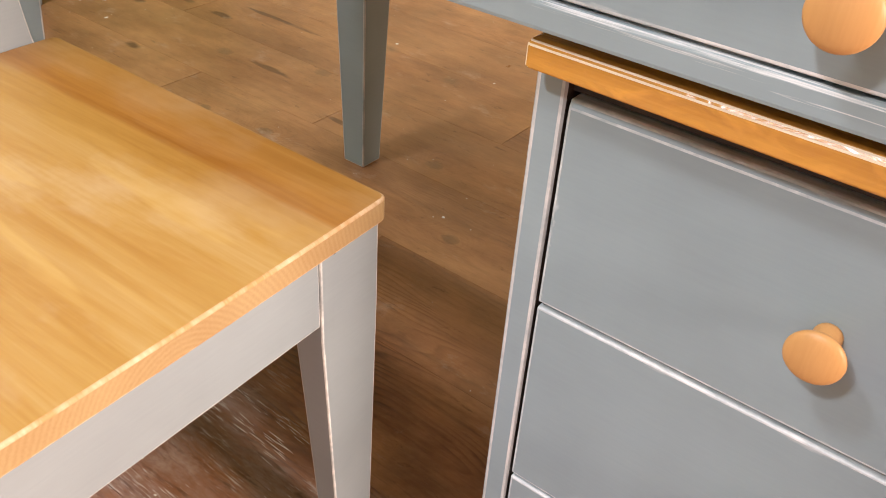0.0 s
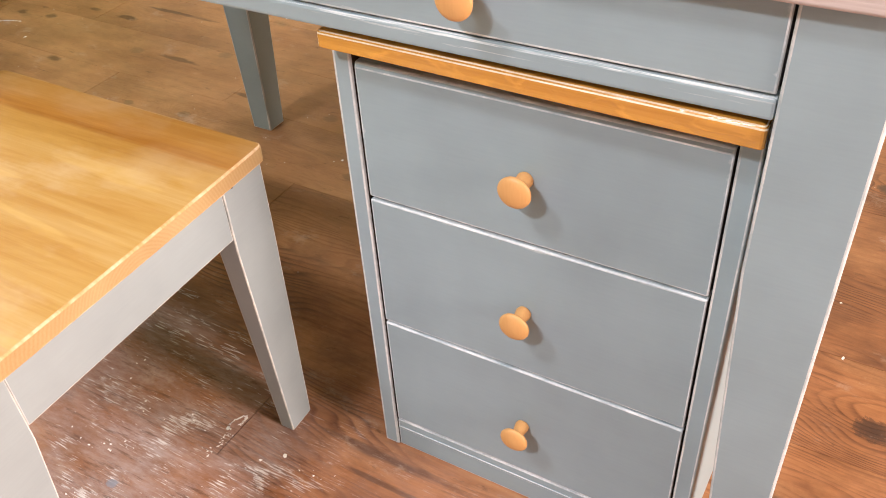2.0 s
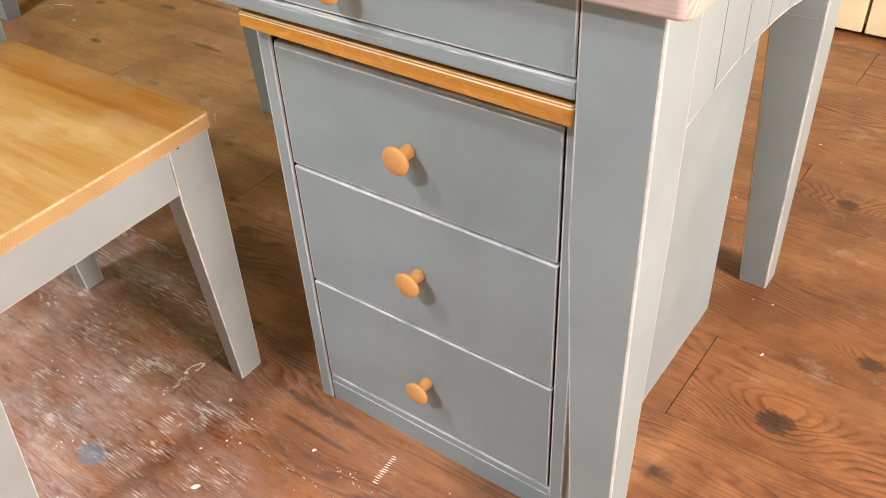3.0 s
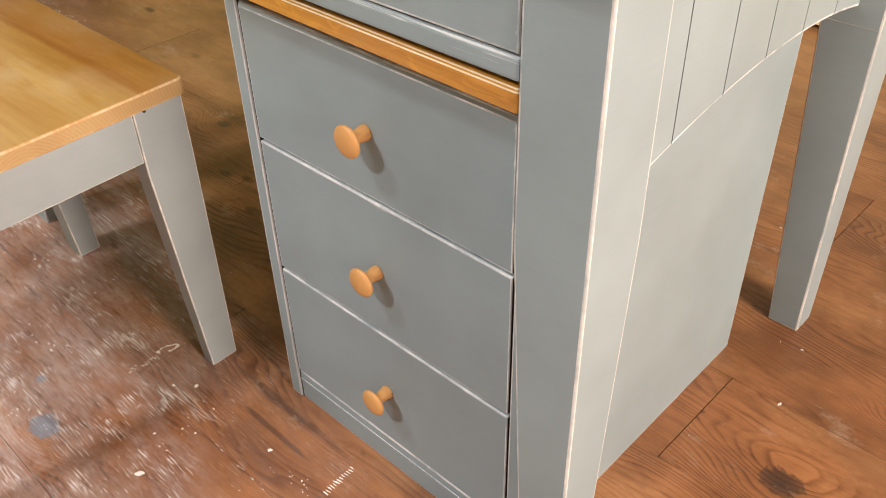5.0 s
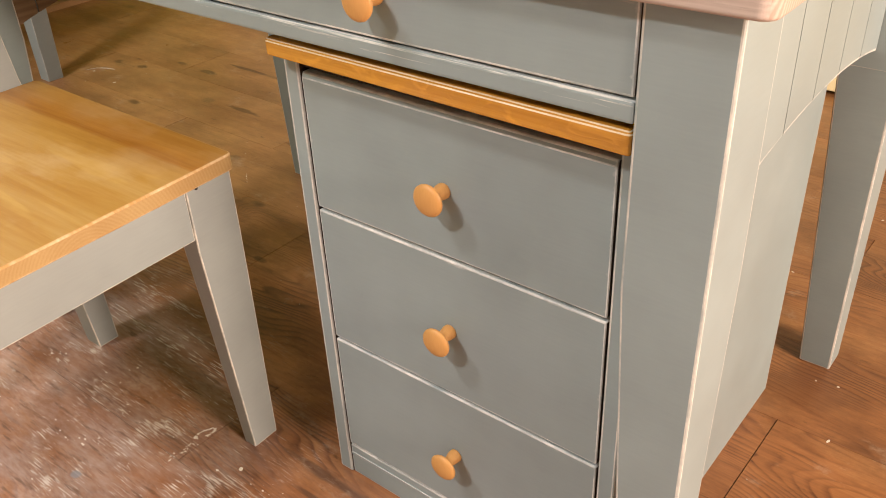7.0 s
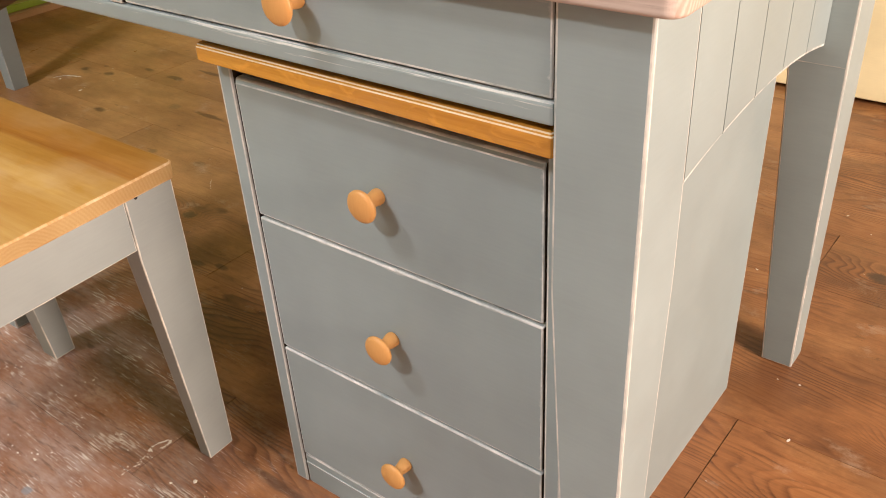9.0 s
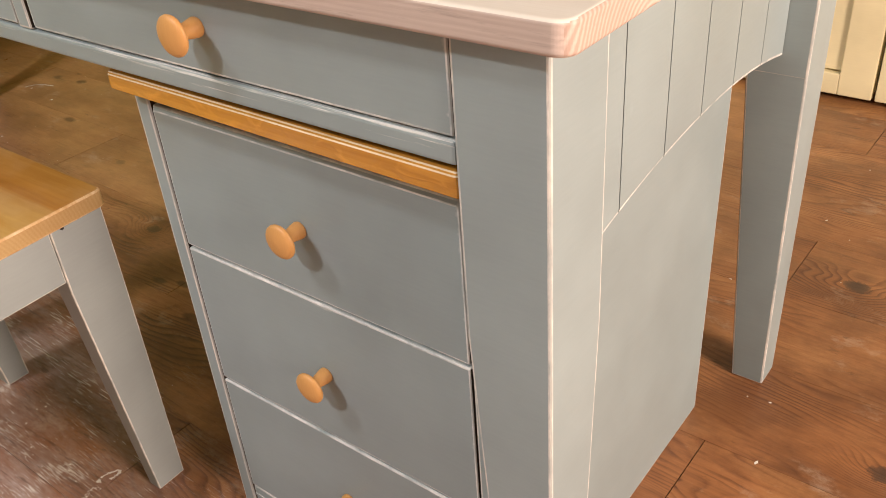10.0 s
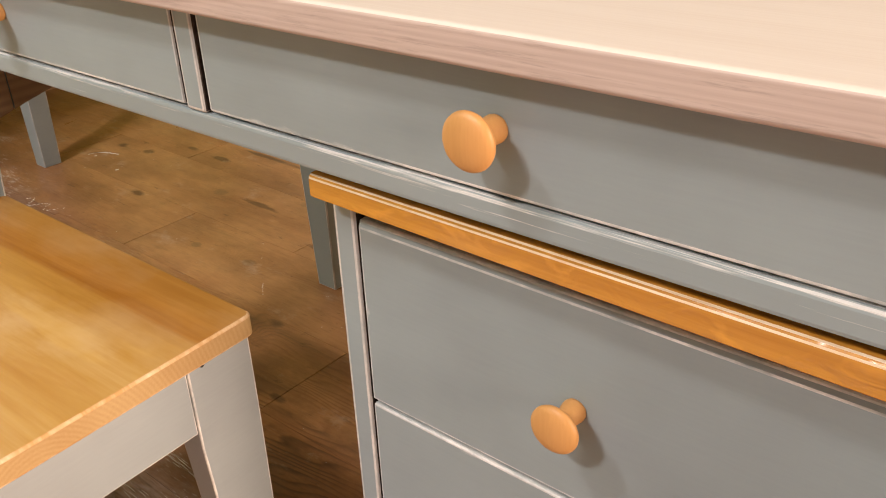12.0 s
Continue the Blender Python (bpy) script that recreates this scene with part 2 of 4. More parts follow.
def seat_wood():
    """Varnished pine of changing tone: an amber stripe along one side, straw and gold figure elsewhere, rubbed pale patches."""
    n = Nodes("varnished_seat_pine")
    split = n.add("SeparateXYZ", Vector=n.coords())
    broad = n.noise(n.coords((0.22, 1, 1), (2, 0, 0)), 10, 4, 0.6)
    figure = n.noise(n.coords((0.13, 1, 1), (5, 3, 0)), 26, 5, 0.6, 0.7)
    fibre = n.noise(n.coords((0.05, 2.5, 1)), 90, 4, 0.65)
    cloud = n.noise(n.coords((0.55, 1, 1), (1, 8, 0)), 9, 5, 0.62)
    wave = n.math("ADD", split.outputs["Y"], n.math("MULTIPLY", n.math("SUBTRACT", broad, 0.5), 0.022))
    amber = n.ramp(n.math("MULTIPLY", wave, -9.0), (0.0, 0.62), (0.18, 0.72), (0.34, 0.94), (0.49, 1.0), (0.57, 0.42), (0.80, 0.22), (1.1, 0.0))
    gold = n.ramp(n.math("MULTIPLY", wave, -9.0), (0.48, 0.0), (0.56, 0.75), (0.85, 0.62), (1.25, 0.12))
    tone = n.math("ADD", n.math("MULTIPLY", figure, 0.62), n.math("ADD", n.math("MULTIPLY", fibre, 0.24), n.math("MULTIPLY", broad, 0.24)))
    straw = n.ramp(tone, (0.44, (0.52, 0.335, 0.118)), (0.57, (0.475, 0.278, 0.070)), (0.66, (0.43, 0.228, 0.046)), (0.80, (0.36, 0.175, 0.034)))
    dark = n.ramp(tone, (0.42, (0.42, 0.192, 0.028)), (0.74, (0.265, 0.098, 0.011)))
    straw = n.mix(gold, straw, n.ramp(tone, (0.42, (0.545, 0.330, 0.064)), (0.72, (0.39, 0.203, 0.028))))
    base = n.mix(amber, straw, dark)
    rubbed = n.math("MULTIPLY", n.ramp(cloud, (0.48, 0.0), (0.64, 0.42)), n.math("SUBTRACT", 1.0, n.math("MAXIMUM", n.math("MULTIPLY", amber, 0.8), n.math("MULTIPLY", gold, 0.7))))
    base = n.mix(rubbed, base, (0.68, 0.53, 0.32))
    flame = n.noise(n.coords((0.16, 1, 1), (9, 1, 0)), 21, 3, 0.5, 1.0)
    base = n.mix(n.ramp(flame, (0.57, 0.0), (0.66, 0.32)), base, n.mix(amber, (0.66, 0.44, 0.13), (0.50, 0.24, 0.045)))
    base = n.mix(n.ramp(flame, (0.30, 0.30), (0.40, 0.0)), base, (0.42, 0.20, 0.035))
    n.bump(fibre, 0.15, 0.0006)
    return n.finish(base, n.math("ADD", n.math("MULTIPLY", cloud, 0.30), 0.24), 0.20)


seat_pine = seat_wood()

# knots in the floor boards: place and size
KNOTS = [(-0.227, -0.282, 0.020), (0.571, 0.327, 0.022), (-0.76, 0.391, 0.013), (0.498, 0.931, 0.017), (-0.319, -0.243, 0.007),
         (0.653, 0.52, 0.016), (-1.286, 0.755, 0.016), (-0.94, 0.562, 0.013), (-1.10, 0.545, 0.011), (-0.62, 0.69, 0.014),
         (-1.05, 0.83, 0.016), (-0.45, 0.52, 0.012)]


# dark stains drawn out along the boards: place, half length and half width
STREAKS = [(-1.143, 0.762, 0.080, 0.010), (-0.005, -0.029, 0.13, 0.009), (-0.86, 0.69, 0.05, 0.008), (0.02, -0.068, 0.09, 0.005),
           (-1.784, 0.796, 0.024, 0.014), (-1.678, 0.81, 0.022, 0.015), (-1.591, 0.895, 0.024, 0.011), (-1.468, 0.894, 0.045, 0.015), (-1.456, 0.631, 0.030, 0.013),
           (-1.35, 0.973, 0.15, 0.009), (-0.713, 0.439, 0.022, 0.013), (-0.588, 0.275, 0.022, 0.011), (-0.536, 0.293, 0.020, 0.009)]


def floor_wood():
    """Worn pine-look boards: rings, knots, scratches, dark stains, and a dusty film with lit haze painted in."""
    n = Nodes("worn_pine_boards")
    info = n.tree.nodes.new("ShaderNodeObjectInfo")
    geo = n.tree.nodes.new("ShaderNodeNewGeometry")
    place = geo.outputs["Position"]
    offset = n.add("CombineXYZ", X=n.math("MULTIPLY", info.outputs["Random"], 37.0), Y=n.math("MULTIPLY", info.outputs["Random"], 91.0), Z=0.0)
    own = n.add("VectorMath")
    n.put(own.inputs[0], place)
    n.put(own.inputs[1], offset.outputs[0])
    # pull of each knot on the grain
    knot = None
    for x, y, r in KNOTS:
        away = n.add("VectorMath")
        away.operation = "DISTANCE"
        flat = n.add("VectorMath")
        flat.operation = "MULTIPLY"
        n.put(flat.inputs[0], place)
        flat.inputs[1].default_value = (0.75, 1, 0)
        n.put(away.inputs[0], flat.outputs[0])
        away.inputs[1].default_value = (0.75 * x, y, 0)
        near = n.math("DIVIDE", away.outputs["Value"], r)
        knot = near if knot is None else n.math("MINIMUM", knot, near)
    pull = n.math("POWER", 2.718, n.math("MULTIPLY", n.math("MULTIPLY", knot, knot), -0.10))
    # year rings in long flames that bend round the knots
    warp = n.noise(n.add("Mapping", Vector=own.outputs[0], Scale=(0.20, 1, 1)), 5.0, 3, 0.5)
    jitter = n.noise(n.add("Mapping", Vector=own.outputs[0], Scale=(0.30, 1, 1)), 45, 3, 0.6)
    across = n.add("SeparateXYZ", Vector=own.outputs[0])
    line = n.math("ADD", n.math("MULTIPLY", across.outputs["Y"], 90.0), n.math("ADD", n.math("MULTIPLY", warp, 32.0), n.math("MULTIPLY", pull, 7.0)))
    line = n.math("ADD", line, n.math("MULTIPLY", jitter, 0.55))
    rings = n.ramp(n.math("FRACT", line), (0.0, 0.0), (0.45, 0.10), (0.84, 1.0), (1.0, 0.0))
    shown = n.ramp(n.noise(n.add("Mapping", Vector=own.outputs[0], Scale=(0.6, 1.5, 1)), 4.5, 4, 0.6), (0.44, 0.06), (0.60, 1.0))
    shown = n.math("MAXIMUM", shown, n.math("MULTIPLY", pull, 0.75))
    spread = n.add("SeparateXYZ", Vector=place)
    # drift: low on the floor's lit side, rising to the right and back
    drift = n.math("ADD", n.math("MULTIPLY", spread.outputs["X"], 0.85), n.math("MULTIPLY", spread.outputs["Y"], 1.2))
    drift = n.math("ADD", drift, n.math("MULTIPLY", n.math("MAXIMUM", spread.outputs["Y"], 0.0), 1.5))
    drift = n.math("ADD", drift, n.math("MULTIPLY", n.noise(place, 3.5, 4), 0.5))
    # towards the back the grain shows less, and bounced light is painted in below
    inward = n.math("ADD", spread.outputs["Y"], n.math("MULTIPLY", n.noise(place, 5, 4), 0.30))
    far_haze = n.math("MAXIMUM", n.ramp(drift, (0.60, 0.0), (1.0, 0.65)), n.ramp(inward, (0.48, 0.0), (0.66, 0.65)))
    far_haze = n.math("SUBTRACT", far_haze, n.ramp(spread.outputs["X"], (0.0, 0.0), (0.4, 0.65)))
    far_haze = n.math("MAXIMUM", far_haze, 0.0)
    rings = n.math("MULTIPLY", n.math("MULTIPLY", rings, shown), n.math("SUBTRACT", 1.0, far_haze))
    fibre = n.noise(n.add("Mapping", Vector=own.outputs[0], Scale=(0.10, 2.2, 1)), 90, 4, 0.65)
    slow = n.noise(n.add("Mapping", Vector=own.outputs[0], Scale=(0.55, 1.3, 1)), 5, 6, 0.68)
    tone = n.math("ADD", n.math("MULTIPLY", rings, 0.30), n.math("ADD", n.math("MULTIPLY", fibre, 0.24), n.math("MULTIPLY", slow, 0.82)))
    base = n.ramp(tone, (0.36, (0.54, 0.275, 0.112)), (0.58, (0.350, 0.147, 0.054)), (0.86, (0.085, 0.029, 0.012)))
    base = n.mix(n.math("MULTIPLY", info.outputs["Random"], 0.35), base, (0.20, 0.080, 0.030))
    # dark heartwood in long streaks
    heart = n.noise(n.add("Mapping", Vector=own.outputs[0], Scale=(0.10, 1.5, 1), Location=(2, 3, 0)), 8, 5, 0.62)
    heart = n.math("MULTIPLY", n.ramp(heart, (0.55, 0.0), (0.66, 0.75)), n.ramp(n.math("FRACT", line), (0.0, 0.35), (0.85, 1.0), (1.0, 0.35)))
    base = n.mix(heart, base, (0.080, 0.028, 0.012))
    # old varnish lies darker in blotches
    blotch = n.noise(n.add("Mapping", Vector=place, Location=(3, 7, 0), Scale=(0.8, 1.1, 1)), 5.5, 8, 0.70)
    base = n.mix(n.ramp(blotch, (0.44, 0.0), (0.60, 0.58)), base, (0.130, 0.052, 0.020))
    # knots with a cracked dark core and a paler halo
    ragged = n.math("ADD", knot, n.math("MULTIPLY", n.math("SUBTRACT", n.noise(place, 70, 5, 0.7), 0.5), 1.5))
    core = n.ramp(ragged, (0.0, 0.9), (0.7, 0.75), (1.1, 0.40), (1.6, 0.0))
    base = n.mix(core, base, (0.048, 0.028, 0.020))
    # small stray knots and dark spots, drawn out along the boards
    cells = n.add("TexVoronoi", Vector=n.add("Mapping", Vector=place, Scale=(0.55, 1, 1)), Scale=7.5)
    spots = n.ramp(n.math("ADD", cells.outputs["Distance"], n.math("MULTIPLY", n.noise(place, 46, 5, 0.65), 0.26)), (0.15, 0.85), (0.27, 0.0))
    some = n.add("SeparateColor", Color=cells.outputs["Color"])
    spots = n.math("MULTIPLY", spots, n.ramp(some.outputs[0], (0.30, 0.0), (0.45, 1.0)))
    base = n.mix(spots, base, (0.055, 0.034, 0.024))
    # the wall's green bounce and extra brightness put into the far floor's colour
    base = n.mix(n.math("MULTIPLY", far_haze, 0.75), base, n.mix(n.ramp(slow, (0.35, 0.0), (0.65, 1.0)), (0.545, 0.322, 0.130), (0.325, 0.174, 0.068)))
    # uneven darker brown, strongest where drift is low
    browning = n.noise(n.add("Mapping", Vector=place, Location=(1, 9, 0), Scale=(0.6, 1.2, 1)), 9, 7, 0.72)
    browning = n.math("MULTIPLY", n.ramp(browning, (0.32, 0.25), (0.60, 0.90)), n.ramp(drift, (0.0, 0.75), (0.22, 0.25), (0.50, 0.0)))
    base = n.mix(browning, base, (0.195, 0.074, 0.032))
    for x, y, half, thin in STREAKS:
        gone = n.math("ADD", n.math("POWER", n.math("DIVIDE", n.math("SUBTRACT", spread.outputs["X"], x), half), 2.0),
                      n.math("POWER", n.math("DIVIDE", n.math("SUBTRACT", spread.outputs["Y"], y), thin), 2.0))
        gone = n.math("ADD", gone, n.math("MULTIPLY", n.math("SUBTRACT", jitter, 0.5), 2.6))
        base = n.mix(n.ramp(gone, (0.2, 0.70), (1.3, 0.0)), base, (0.070, 0.030, 0.015))
    # dusty film; the lit floor's pale haze is painted into it by drift
    dust_haze = n.ramp(n.noise(n.add("Mapping", Vector=place, Scale=(0.6, 1.5, 1)), 6.5, 11, 0.76), (0.38, 0.02), (0.61, 0.46))
    dust_haze = n.math("MULTIPLY", dust_haze, n.ramp(drift, (-0.12, 1.0), (0.10, 0.30), (0.35, 0.10), (0.70, 0.06)))
    # white dust caught in the open grain, in a few patches on the lit side
    grain = n.noise(n.add("Mapping", Vector=place, Scale=(0.20, 2.6, 1), Rotation=(0, 0, -0.03)), 170, 3, 0.6)
    patches = n.noise(n.add("Mapping", Vector=place, Scale=(0.8, 1.3, 1), Location=(0.37, 0.12, 0)), 11, 6, 0.70)
    centre = n.add("VectorMath")
    centre.operation = "DISTANCE"
    n.put(centre.inputs[0], place)
    centre.inputs[1].default_value = (-0.30, -0.25, 0)
    reach = n.math("ADD", centre.outputs["Value"], n.math("MULTIPLY", n.noise(place, 2.6, 5), 0.8))
    dust_haze = n.math("MULTIPLY", dust_haze, n.ramp(n.math("DIVIDE", reach, 3.0), (0.32, 1.0), (0.75, 0.25)))
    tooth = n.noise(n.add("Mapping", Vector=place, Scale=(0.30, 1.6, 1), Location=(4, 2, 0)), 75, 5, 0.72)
    dust_haze = n.math("MULTIPLY", dust_haze, n.ramp(tooth, (0.36, 0.45), (0.60, 1.0)))
    base = n.mix(dust_haze, base, (0.62, 0.58, 0.58))
    open_floor = n.ramp(drift, (-0.08, 1.0), (0.14, 0.30), (0.60, 0.0))
    caught = n.math("ADD", n.math("MULTIPLY", grain, 0.50), n.math("MULTIPLY", patches, 0.62))
    caught = n.math("MULTIPLY", n.ramp(caught, (0.618, 0.0), (0.69, 0.80)), open_floor)
    base = n.mix(caught, base, (0.72, 0.69, 0.66))
    # fine dark pits and worn-through grain
    pits = n.noise(n.add("Mapping", Vector=place, Scale=(0.20, 1.5, 1), Location=(7, 3, 0)), 62, 5, 0.74)
    base = n.mix(n.math("MULTIPLY", n.ramp(pits, (0.55, 0.0), (0.65, 0.62)), n.math("ADD", n.math("MULTIPLY", open_floor, 0.7), 0.3)), base, (0.085, 0.036, 0.018))
    # smudges of thin paint, here and there
    smudge = n.noise(n.add("Mapping", Vector=place, Location=(2.1, 0.4, 0), Scale=(0.8, 1.2, 1)), 10, 9, 0.72)
    base = n.mix(n.ramp(smudge, (0.58, 0.0), (0.68, 0.34)), base, (0.56, 0.46, 0.36))
    scar = n.noise(n.add("Mapping", Vector=place, Scale=(0.7, 2.0, 1), Location=(5, 1, 0)), 24, 7, 0.74)
    base = n.mix(n.ramp(scar, (0.60, 0.0), (0.68, 0.50)), base, (0.050, 0.022, 0.011))
    base = n.mix(n.math("MULTIPLY", n.math("MULTIPLY", core, 0.85), open_floor), base, n.mix(jitter, (0.10, 0.125, 0.17), (0.34, 0.38, 0.45)))
    height = n.math("SUBTRACT", n.math("MULTIPLY", fibre, 0.5), n.math("ADD", n.math("MULTIPLY", rings, 0.45), n.math("MULTIPLY", scar, 0.5)))
    n.bump(height, 0.40, 0.0011)
    rough = n.math("ADD", n.math("MULTIPLY", n.noise(place, 7, 7, 0.7), 0.44), 0.13)
    return n.finish(base, rough, 0.0, 0.0, 0.5)


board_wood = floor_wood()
flake_paint = Nodes("white_paint_flake").finish((0.80, 0.78, 0.74), 0.6)

# ---- meshes ----


def link(name, bm, mats, parent=None, label="", smooth=False):
    mesh = bpy.data.meshes.new(name)
    bm.to_mesh(mesh)
    bm.free()
    for m in mats if isinstance(mats, (list, tuple)) else [mats]:
        mesh.materials.append(m)
    if smooth:
        mesh.polygons.foreach_set("use_smooth", [True] * len(mesh.polygons))
    ob = new(name, mesh)
    if parent:
        ob.parent = parent
    if label:
        tagged(ob, label)
    return ob


part = link


def thing(name, m, label, category, group=""):
    """The empty at a thing's base that holds its parts."""
    ob = new(name)
    ob.empty_display_size = 0.05
    ob.matrix_world = m
    return tagged(ob, label, category, group)


def hexa(rings, bevel=0.0015, segments=2, lined=False):
    """A closed four-sided body through rings of four corners; the bevelled edges carry the second material,
    and the middle of a lined arris the third."""
    bm = bmesh.new()
    loops = [[bm.verts.new(p) for p in ring] for ring in rings]
    bm.faces.new(loops[0][::-1])
    bm.faces.new(loops[-1])
    for low, high in zip(loops, loops[1:]):
        for i in range(4):
            j = (i + 1) % 4
            bm.faces.new((low[i], low[j], high[j], high[i]))
    bmesh.ops.recalc_face_normals(bm, faces=bm.faces)
    if bevel:
        edges = [e for e in bm.edges if e.calc_face_angle(0) > 0.6]
        done = bmesh.ops.bevel(bm, geom=edges, offset=bevel, segments=segments, profile=0.6, affect="EDGES")
        bm.normal_update()
        for f in done["faces"]:
            n = f.normal
            f.material_index = 2 if lined and abs(n.z) < 0.3 and abs(abs(n.x) - abs(n.y)) < 0.3 else 1
    return bm


def rect(x0, x1, y0, y1, z):
    return [(x0, y0, z), (x1, y0, z), (x1, y1, z), (x0, y1, z)]


def block(x0, x1, y0, y1, z0, z1, bevel=0.0015, segments=2, lined=False):
    return hexa([rect(x0, x1, y0, y1, z0), rect(x0, x1, y0, y1, z1)], bevel, segments, lined)


def lathe(profile, steps=40):
    """A turned body about the y axis; profile: (radius, y)."""
    bm = bmesh.new()
    rings = []
    for r, y in profile:
        rings.append([bm.verts.new((r * math.cos(2 * math.pi * i / steps), y, r * math.sin(2 * math.pi * i / steps))) for i in range(steps)])
    for a, b in zip(rings, rings[1:]):
        for i in range(steps):
            bm.faces.new((a[i], a[(i + 1) % steps], b[(i + 1) % steps], b[i]))
    bm.faces.new(rings[0][::-1])
    bm.faces.new(rings[-1])
    bmesh.ops.recalc_face_normals(bm, faces=bm.faces)
    return bm


def shade_sides(bm, x=0, z=0):
    """Darken the sides that face along x (1, -1 or 2 for both) or along z; they carry the fourth material, with the
    gap's shade in its colour.
    """
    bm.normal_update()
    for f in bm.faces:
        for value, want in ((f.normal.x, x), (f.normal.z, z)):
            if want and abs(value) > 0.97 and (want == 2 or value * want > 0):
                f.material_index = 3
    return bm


KNOB = [(0.0086, 0.0), (0.0090, -0.0015), (0.0089, -0.004), (0.0080, -0.009), (0.0071, -0.0135), (0.0069, -0.0170), (0.0080, -0.0195), (0.0115, -0.0218),
        (0.0155, -0.0230), (0.0176, -0.0242), (0.0182, -0.0257), (0.0180, -0.0272), (0.0168, -0.0287), (0.0140, -0.0300), (0.0095, -0.0310), (0.0045, -0.0316), (0.0008, -0.0318)]


def knob(parent, x, y, z, size=1.0):
    bm = lathe([(r * size, d * size) for r, d in KNOB])
    ob = part("knob", bm, beech, parent, "turned beech knob, clear varnished", smooth=True)
    ob.location = (x, y, z)
    return ob


# ---- room ----
X0, X1, Y0, Y1 = -2.50, 3.00, -3.60, 2.06


def structure(name, bm, mats, label, category):
    return tagged(link(name, bm, mats), label, category, kind="structure")


structure("floor", block(X0 - 0.1, X1 + 0.1, Y0 - 0.1, Y1 + 0.1, -0.10, -0.006, 0), brown_inside, "dark base under worn pine-look floor boards", "floor")
structure("ceiling", block(X0 - 0.1, X1 + 0.1, Y0 - 0.1, Y1 + 0.1, CEILING, CEILING + 0.1, 0), wall_paint, "plain stone-coloured painted ceiling", "ceiling")
structure("wall_north", block(X0, X1, Y1, Y1 + 0.1, -0.006, CEILING, 0), wall_paint, "plain stone-coloured wall behind the cream cabinets", "wall")
structure("trim", block(X0, X0 + 0.008, Y0, Y1, 0.024, 0.048, 0.001), [green_paint, green_paint], "grass green band above the wooden baseboard", "trim")
structure("baseboard", block(X0, X0 + 0.035, Y0, Y1, -0.002, 0.022, 0.002), [skirting_wood, skirting_wood], "low brown wooden baseboard under a green band", "baseboard")


def wall_with_opening(name, span, opening, side, label, mat):
    """A wall of four blocks round an opening; span, opening: along the wall and upwards."""
    (a0, a1), (b0, b1, z0, z1) = span, opening
    wall = bmesh.new()
    for u0, u1, v0, v1 in ((a0, b0, -0.006, CEILING), (b1, a1, -0.006, CEILING), (b0, b1, -0.006, z0), (b0, b1, z1, CEILING)):
        if side == "south":
            piece = block(u0, u1, Y0 - 0.1, Y0, v0, v1, 0)
        else:
            piece = block(X1, X1 + 0.1, u0, u1, v0, v1, 0) if side == "east" else block(X0 - 0.1, X0, u0, u1, v0, v1, 0)
        tmp = bpy.data.meshes.new("tmp")
        piece.to_mesh(tmp)
        piece.free()
        wall.from_mesh(tmp)
        bpy.data.meshes.remove(tmp)
    structure(name, wall, mat, label, "wall")


wall_with_opening("wall_south", (X0, X1), (-1.05, 1.05, 0.95, 2.05), "south", "plain stone-coloured wall with an opening for the added fill lamp", wall_paint)
wall_with_opening("wall_east", (Y0, Y1), (-0.65, 0.35, 0.95, 1.85), "east", "plain stone-coloured wall with a wide low window opening", wall_paint)
wall_with_opening("wall_west", (Y0, Y1), (-0.54, 0.54, 1.32, 2.18), "west", "lime green painted wall above a green band", lime_paint)
# frame of the assumed opening round the south fill lamp
window = tagged(new("window_1"), "added white-framed opening for the unseen fill lamp", "window", kind="structure")
for box in ((-1.05, 1.05, 0.95, 1.0), (-1.05, 1.05, 2.0, 2.05), (-1.05, -1.0, 1.0, 2.0), (1.0, 1.05, 1.0, 2.0)):
    part("window_frame", block(box[0], box[1], Y0 - 0.08, Y0 - 0.03, box[2], box[3], 0.003), [white_gloss, white_gloss], window)
window = tagged(new("window_2"), "low white-framed window that lets warm light in", "window", kind="structure")
for box in ((-0.65, 0.35, 0.95, 0.99), (-0.65, 0.35, 1.81, 1.85), (-0.65, -0.61, 0.99, 1.81), (0.31, 0.35, 0.99, 1.81)):
    part("window_frame", block(X1 + 0.03, X1 + 0.08, box[0], box[1], box[2], box[3], 0.003), [white_gloss, white_gloss], window)
window = tagged(new("window_3"), "small white-framed window high in the green wall", "window", kind="structure")
for box in ((-0.54, 0.54, 1.32, 1.36), (-0.54, 0.54, 2.14, 2.18), (-0.54, -0.50, 1.36, 2.14), (0.50, 0.54, 1.36, 2.14)):
    part("window_frame", block(X0 - 0.08, X0 - 0.03, box[0], box[1], box[2], box[3], 0.003), [white_gloss, white_gloss], window)


